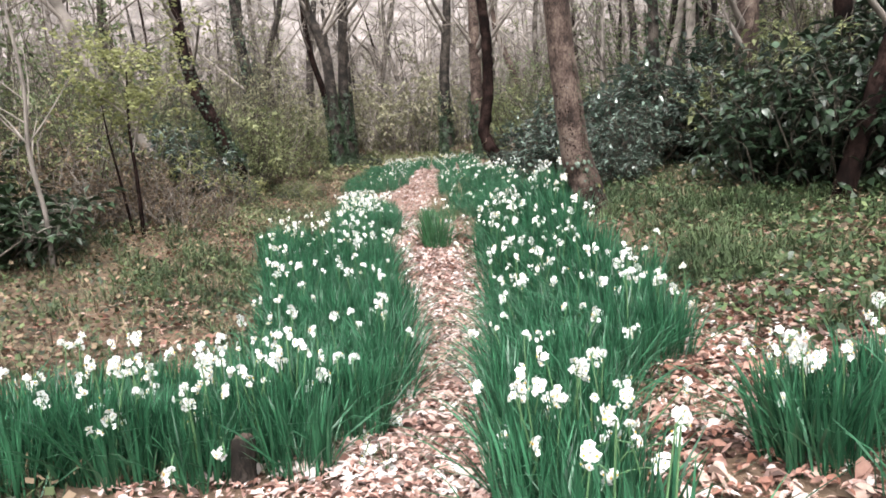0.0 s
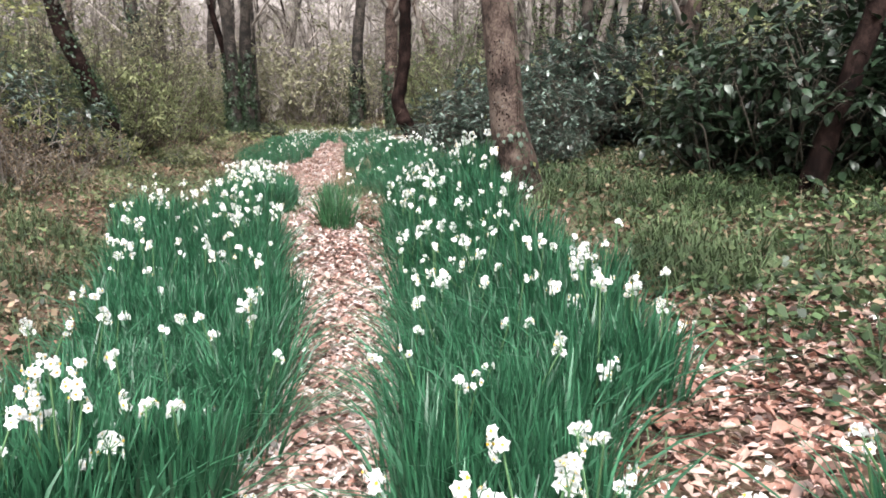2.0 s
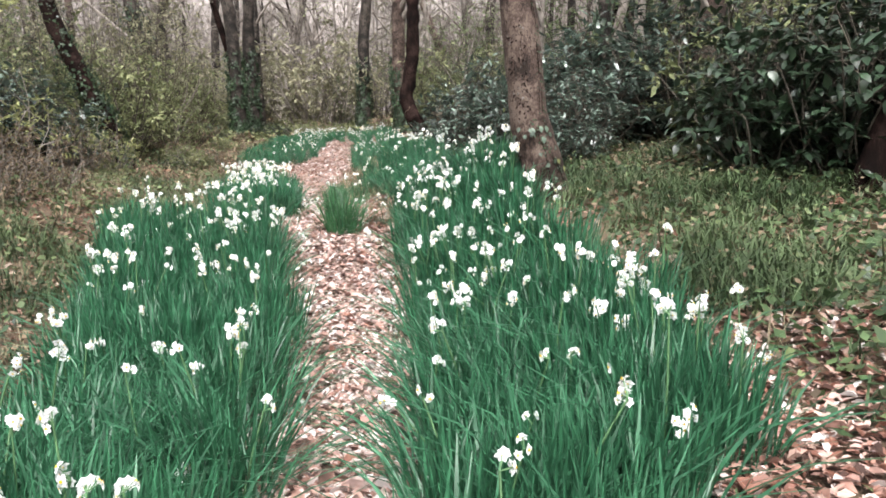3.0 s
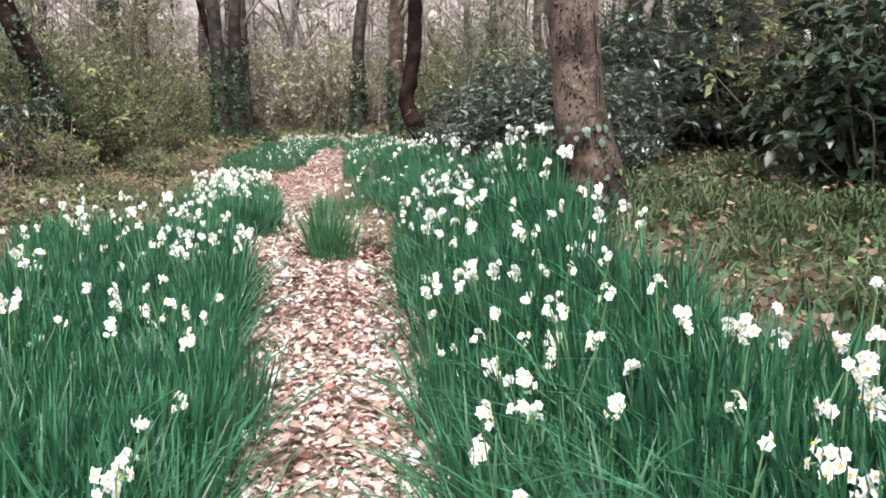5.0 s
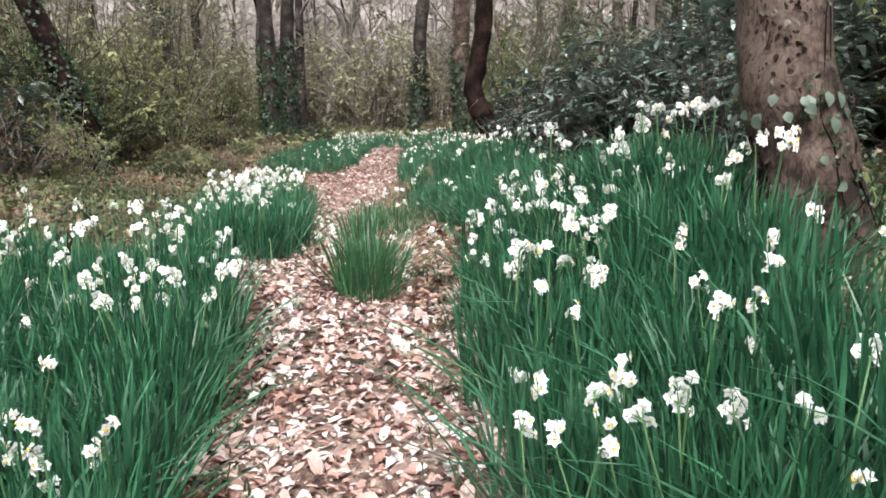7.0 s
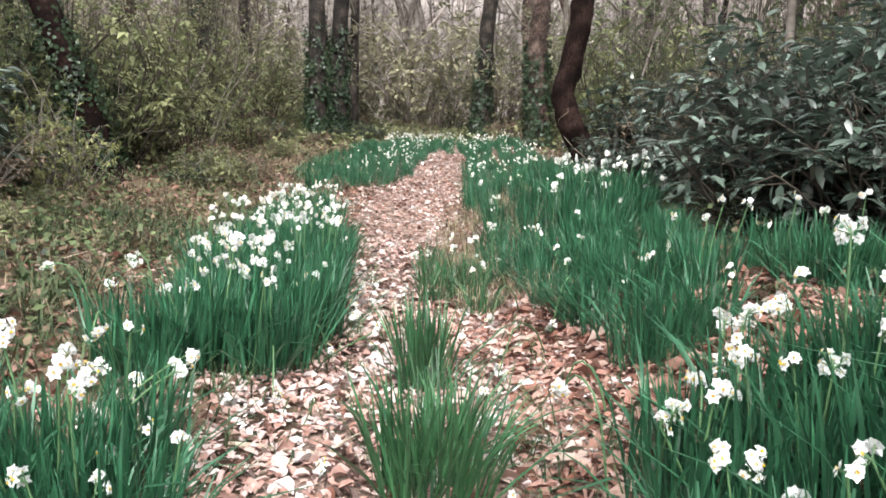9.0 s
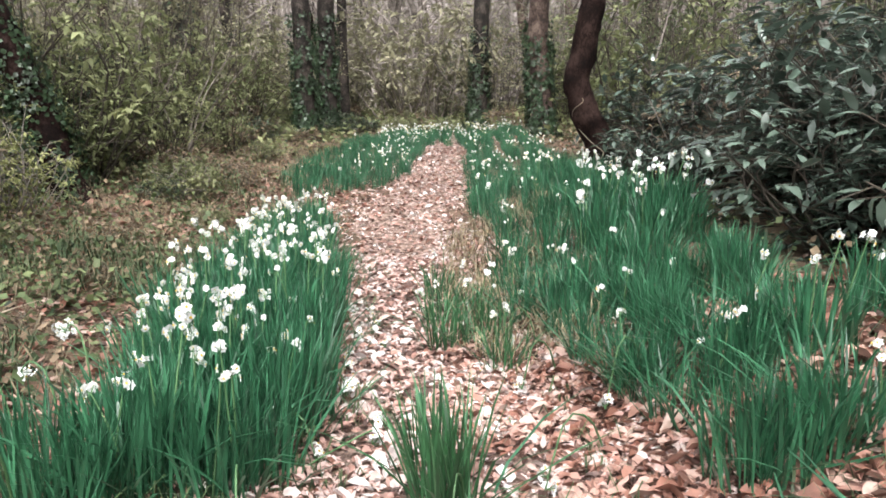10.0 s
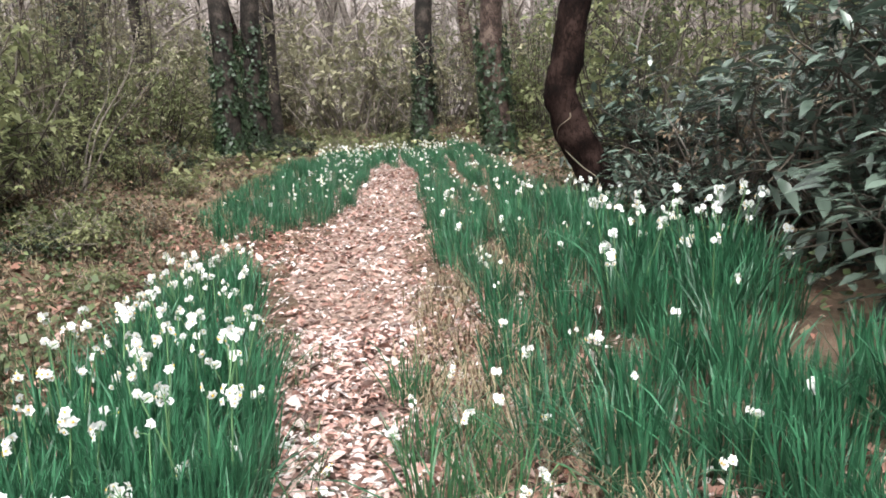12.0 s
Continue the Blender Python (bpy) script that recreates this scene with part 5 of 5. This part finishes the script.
def scatter_leaves(count, x0, x1, y0, y1, size, seed):
    r_ = np.random.default_rng(seed)
    x, y = r_.uniform(x0, x1, count), r_.uniform(y0, y1, count)
    keep = r_.uniform(size=count) < litter_weight(x, y)
    x, y = x[keep], y[keep]
    n = len(x)
    z = ground_z(x, y) + r_.uniform(0.016, 0.03, n)
    a, L = r_.uniform(0, 2 * np.pi, n), size * r_.uniform(0.5, 1.3, n) * np.where(r_.uniform(size=n) < 0.12, 1.6, 1.0)
    W = L * r_.uniform(0.25, 0.6, n)
    d = np.stack([np.cos(a), np.sin(a), r_.normal(0, 0.3, n)], 1)
    e = np.stack([-np.sin(a), np.cos(a), r_.normal(0, 0.4, n)], 1)
    up = np.abs(r_.normal(0, 0.16, n)) * L
    c = np.stack([x, y, z], 1)
    k = np.zeros((n, 6, 3))
    k[:, 0] = c - d * (L / 2)[:, None]
    k[:, 1] = c - d * (L * 0.1)[:, None] + e * (W / 2)[:, None]
    k[:, 2] = c + d * (L * 0.25)[:, None] + e * (W * 0.42)[:, None]
    k[:, 3] = c + d * (L / 2)[:, None]
    k[:, 4] = c + d * (L * 0.25)[:, None] - e * (W * 0.42)[:, None]
    k[:, 5] = c - d * (L * 0.1)[:, None] - e * (W / 2)[:, None]
    for q in (1, 2, 4, 5):
        k[:, q, 2] += up
    k[:, :, 2] = np.maximum(k[:, :, 2], ground_z(k[:, :, 0], k[:, :, 1]) + 0.001)
    idx = np.arange(n)[:, None] * 6
    return k.reshape(-1, 3), np.concatenate([idx + np.array([[0, 1, 2, 3]]), idx + np.array([[0, 3, 4, 5]])]).tolist()


lit = Soup()
for args in ((32000, -1.5, 0.55, 2.0, 14.0, 0.05, 61), (22000, -1.5, 0.55, 2.0, 14.0, 0.024, 67), (6000, -0.9, 1.0, -6.0, 2.0, 0.045, 66), (12000, -2.0, 0.2, 13.5, 24.0, 0.045, 63), (5500, 0.5, 2.6, 1.0, 5.2, 0.05, 62)):
    v_, f_ = scatter_leaves(*args)
    lit.add(v_, f_)
tagged(new("leaf_litter", lit.mesh("leaf_litter", [M_LITTER], False)), "thick layer of dry pinkish-tan fallen leaves on the path", "leaf litter", kind="stuff")
lit = Soup()
for args in ((9000, 0.1, 1.9, 9.0, 11.4, 0.062, 65), (14000, 0.5, 3.4, 0.6, 6.5, 0.046, 59), (11000, -3.4, -1.1, 3.0, 9.5, 0.045, 68), (20000, -4.8, -1.6, 9.5, 17.5, 0.055, 60), (10000, 1.2, 4.4, 3.4, 9.2, 0.05, 69), (36000, -8.0, 6.5, -6.0, 21.0, 0.05, 64), (4200, -0.35, 0.35, 10.4, 14.0, 0.05, 57)):
    v_, f_ = scatter_leaves(*args)
    lit.add(v_, f_)
tagged(new("bank_litter", lit.mesh("bank_litter", [M_LITTER_BROWN], False)), "brown and rust fallen leaves on the banks", "leaf litter", kind="stuff")

SINGLE = [dead_leaf_mesh(500 + k) for k in range(8)]
for k in range(280):
    y = rng.uniform(6.0, 12.5)
    x = float(profile(MID_Y, MID_X, y)) + rng.uniform(-0.45, 0.45)
    lf = part("fallen_leaf", SINGLE[k % 8], ground)
    sc = rng.uniform(0.9, 1.7)
    lf.matrix_basis = pose(x, y, gz(x, y) + 0.03, rng.normal(0, 14), rng.normal(0, 14), rng.uniform(0, 360)) @ Matrix.Scale(sc, 4)


# ---- grass and low growth on the banks ----
def blades(count, x0, x1, y0, y1, height, seed, where, tuft_n=9, width=0.006, apart=0.035):
    r_ = np.random.default_rng(seed)
    tx, ty = r_.uniform(x0, x1, count), r_.uniform(y0, y1, count)
    keep = r_.uniform(size=count) < where(tx, ty)
    tx, ty = np.repeat(tx[keep], tuft_n), np.repeat(ty[keep], tuft_n)
    n = len(tx)
    x, y = tx + r_.normal(0, apart, n), ty + r_.normal(0, apart, n)
    z = ground_z(x, y)
    a, h = r_.uniform(0, 2 * np.pi, n), height * r_.uniform(0.4, 1.3, n)
    out = h * r_.uniform(0.4, 1.9, n)
    d = np.stack([np.cos(a), np.sin(a)], 1)
    k = np.zeros((n, 5, 3))
    w = width * r_.uniform(0.6, 1.5, n)
    for q, (f, b, ww) in enumerate(((0, 0, 1), (0, 0, -1), (0.85, 0.42, -0.9), (0.85, 0.42, 0.9), (0.55, 1.0, 0))):
        k[:, q, 0] = x + d[:, 0] * out * b - d[:, 1] * w * ww
        k[:, q, 1] = y + d[:, 1] * out * b + d[:, 0] * w * ww
        k[:, q, 2] = z + h * f
    idx = np.arange(n)[:, None] * 5
    return k.reshape(-1, 3), (idx + np.array([[0, 1, 2, 3]])).tolist() + (idx + np.array([[3, 2, 4]])).tolist()


def bank(x, y, phase=0.0):
    r = x - profile(MID_Y, MID_X, y)
    patch = np.clip(0.5 + 0.9 * np.sin(x * 1.9 + 0.7 + phase + 0.8 * np.sin(y * 0.9)) * np.sin(y * 1.4 + 0.3 + phase * 2), 0, 1)
    left = ease(1.3, 2.0, -r)
    right = ease(1.5, 2.3, r)
    return np.clip(left + right, 0, 1) * (0.45 + 0.55 * patch)


def tussocks(x, y, phase=0.0):
    """Green grass stands in ragged islands with bare leaf litter between."""
    a = np.sin(x * 2.3 + phase + 1.3 * np.sin(y * 1.1 + phase)) + np.sin(y * 1.9 + 2.0 * phase + 1.1 * np.sin(x * 1.7)) + 0.7 * np.sin(x * 6.1 + y * 4.3 + phase)
    return ease(0.1, 1.2, a) * 0.95 + 0.04


gr = Soup()
v_, f_ = blades(12000, -7, 5.5, 1.0, 20.0, 0.13, 71, lambda x, y: bank(x, y) * tussocks(x, y) * np.where((x < -1.2) & (y > 9.5), 0.3, np.where(x > 1, 0.6, 1.0)), 9, 0.0034)
gr.add(v_, f_)
v_, f_ = blades(560, 1.2, 4.6, 3.4, 9.4, 0.19, 73, lambda x, y: ease(1.35, 2.0, x - 0.5 * (y < 5)) * (0.08 + 0.75 * tussocks(x * 1.3, y * 1.3, 1.0)), 42, 0.0042, 0.075)
gr.add(v_, f_)
v_, f_ = blades(2400, -5.2, -1.5, 2.6, 9.5, 0.17, 74, lambda x, y: bank(x, y, 2.0) * tussocks(x, y, 2.5), 12, 0.0036)
gr.add(v_, f_)
v_, f_ = blades(5200, -1.6, 1.2, 3.0, 14.0, 0.1, 75, lambda x, y: ease(0.2, 0.42, np.abs(x - profile(MID_Y, MID_X, y))) * (0.1 + 0.5 * tussocks(x, y, 4.0)), 5, 0.003)
gr.add(v_, f_)
v_, f_ = blades(2200, -4.8, -1.6, 9.6, 17.0, 0.2, 76, lambda x, y: 0.5 * bank(x, y, 1.0) * tussocks(x, y, 0.5), 11, 0.0036)
gr.add(v_, f_)
tagged(new("grass", gr.mesh("grass", [M_GRASS])), "low green grass and sedge on the woodland banks", "grass", kind="stuff")
st_ = Soup()
v_, f_ = blades(5200, -7, 5.5, 1.5, 20.0, 0.18, 72, lambda x, y: bank(x, y) * np.where((x < -1.5) & (y > 9.5), 1.0, np.where(x > 1.2, 0.15, 0.4)), 7, 0.0026)
st_.add(v_, f_)
v_, f_ = blades(330, -0.4, 0.4, 11.2, 14.5, 0.15, 77, lambda x, y: ease(0.1, 0.3, x - profile(MID_Y, MID_X, y)), 8, 0.0026)
st_.add(v_, f_)
tagged(new("dry_grass", st_.mesh("dry_grass", [M_STRAW])), "dry straw-coloured grass among the green", "dry grass", kind="stuff")


def ground_cover(count, seed, x0, x1, y0, y1, size, top, slope=1.0):
    """Small leaves of ivy and herbs that cover the banks in patches."""
    r_ = np.random.default_rng(seed)
    x, y = r_.uniform(x0, x1, count), r_.uniform(y0, y1, count)
    keep = r_.uniform(size=count) < np.maximum(bank(x, y, seed * 1.7), 0.7 * (y > 23.2)) * np.where((x < -1.2) & (y > 9.3) & (y < 23), slope, 1.0)
    x, y = x[keep], y[keep]
    n = len(x)
    z = ground_z(x, y) + top * r_.uniform(0.1, 1, n) ** 2
    a, L = r_.uniform(0, 2 * np.pi, n), size * r_.uniform(0.6, 1.5, n)
    d = np.stack([np.cos(a), np.sin(a), r_.normal(0, 0.4, n)], 1) * L[:, None]
    e = np.stack([-np.sin(a), np.cos(a), r_.normal(0, 0.5, n)], 1) * (L * 0.4)[:, None]
    c = np.stack([x, y, z], 1)
    k = np.stack([c, c + d * 0.5 + e, c + d, c + d * 0.5 - e], 1)
    idx = np.arange(n)[:, None] * 4
    return k.reshape(-1, 3), (idx + np.array([[0, 1, 2, 3]])).tolist()


for name_, lab, cat, m_, args in (("ground_ivy", "dark green ivy and herbs creeping over the bank", "ground cover", M_IVY, (66000, 81, -7, 5.5, -4, 20, 0.042, 0.14, 0.25)), ("bracken_litter", "withered brown fern and herb litter on the bank", "ground cover", M_DEADBRUSH, (84000, 82, -7, 5.5, -4, 21, 0.042, 0.18)), ("green_herb", "olive-green low herbs on the bank", "ground cover", M_HERB, (70000, 83, -7, 5.5, -4, 22, 0.04, 0.2, 0.35)), ("moss_herb", "mossy yellow-green herbs among dead leaves on the slope", "ground cover", M_HERB, (24000, 86, -5.2, -1.5, 9.4, 17.5, 0.045, 0.2, 0.55)), ("bank_herb", "broad dark green herbs spreading over the open bank", "ground cover", M_BANKHERB, (15000, 87, 1.3, 5.0, 3.6, 9.6, 0.05, 0.13)), ("wood_floor_herb", "olive herbs and dead leaves on the floor of the wood", "ground cover", M_OLIVE, (40000, 84, -13, 12, 19, 36, 0.09, 0.3)), ("wood_floor_litter", "brown dead leaves on the floor of the wood", "leaf litter", M_DEADBRUSH, (40000, 85, -13, 12, 19, 36, 0.08, 0.1))):
    gc = Soup()
    v_, f_ = ground_cover(*args)
    gc.add(v_, f_)
    tagged(new(name_, gc.mesh(name_, [m_], False)), lab, cat, kind="stuff")


# ---- fallen sticks, lost flower heads and the far marker post ----
def stick(x, y, turn, length, r, lift=0.02):
    rng_ = np.random.default_rng(int(abs(x * 100) + y * 10))
    s_ = Soup()
    d = Vector((math.cos(radians(turn)), math.sin(radians(turn)), 0))
    pts = []
    for k in range(7):
        f = k / 6 - 0.5
        q = d * length * f + Vector((-d.y, d.x, 0)) * rng_.normal(0, 0.012)
        pts.append(Vector((q.x, q.y, gz(x + q.x, y + q.y) - gz(x, y) + lift)))
    tube(s_, smooth_line(pts, 14), [r * (1 - 0.03 * k) for k in range(14)], 7, 0.15)
    b = pts[4]
    tube(s_, [b, b + (d + Vector((-d.y, d.x, 0.5))) * length * 0.12, b + (d * 1.4 + Vector((-d.y, d.x, 0.6))) * length * 0.2], [r * 0.5, r * 0.4, r * 0.15], 5, 0, 0, False)
    ob = tagged(new("fallen_stick", s_.mesh("fallen_stick", [M_STICK])), "pale dry stick lying on the leaf litter", "stick", "fallen sticks")
    ob.location = (x, y, gz(x, y))


M_STICK = mat("dry_stick", (0.3, 0.24, 0.18), 0.85, 0.35, 12.0, (0.42, 0.35, 0.28), bump=0.4)
for a in ((-0.62, 9.45, 5, 0.5, 0.012), (2.3, 13.6, 12, 0.45, 0.014), (1.7, 4.6, 40, 0.5, 0.008), (-2.9, 11.6, -25, 0.9, 0.012), (-3.1, 6.4, 60, 0.7, 0.01), (2.4, 5.6, -20, 0.6, 0.009), (0.75, 9.0, 70, 0.4, 0.007), (-2.6, 13.9, 12, 0.8, 0.011)):
    stick(*a)
for k in range(110):
    y = rng.uniform(3.0, 12.5)
    side = -1 if k % 2 else 1
    x = float(profile(MID_Y, MID_X, y)) + side * rng.uniform(0.22, 0.44)
    ob = tagged(new("fallen_flower", BLOOMS[k % 8]), "white narcissus head lying on the fallen leaves", "flower", "fallen flowers")
    ob.matrix_basis = pose(x, y, gz(x, y) + 0.035, rng.uniform(60, 110), 0, rng.uniform(0, 360))
post = Soup()
tube(post, [Vector((0, 0, -0.1)), Vector((0, 0, 0.5)), Vector((0, 0, 0.62)), Vector((0, 0, 0.66))], [0.06, 0.06, 0.06, 0.03], 10)
mp_ = tagged(new("marker_post", post.mesh("marker_post", [M_PETAL])), "short white marker post far back in the wood", "post")
mp_.location = (-5.97, 33.0, gz(-5.97, 33.0))
shrub("withered_bush", "withered rust-brown bush beside the evergreen shrubs", dead[0], 1.85, 14.0, 40, 0.95)
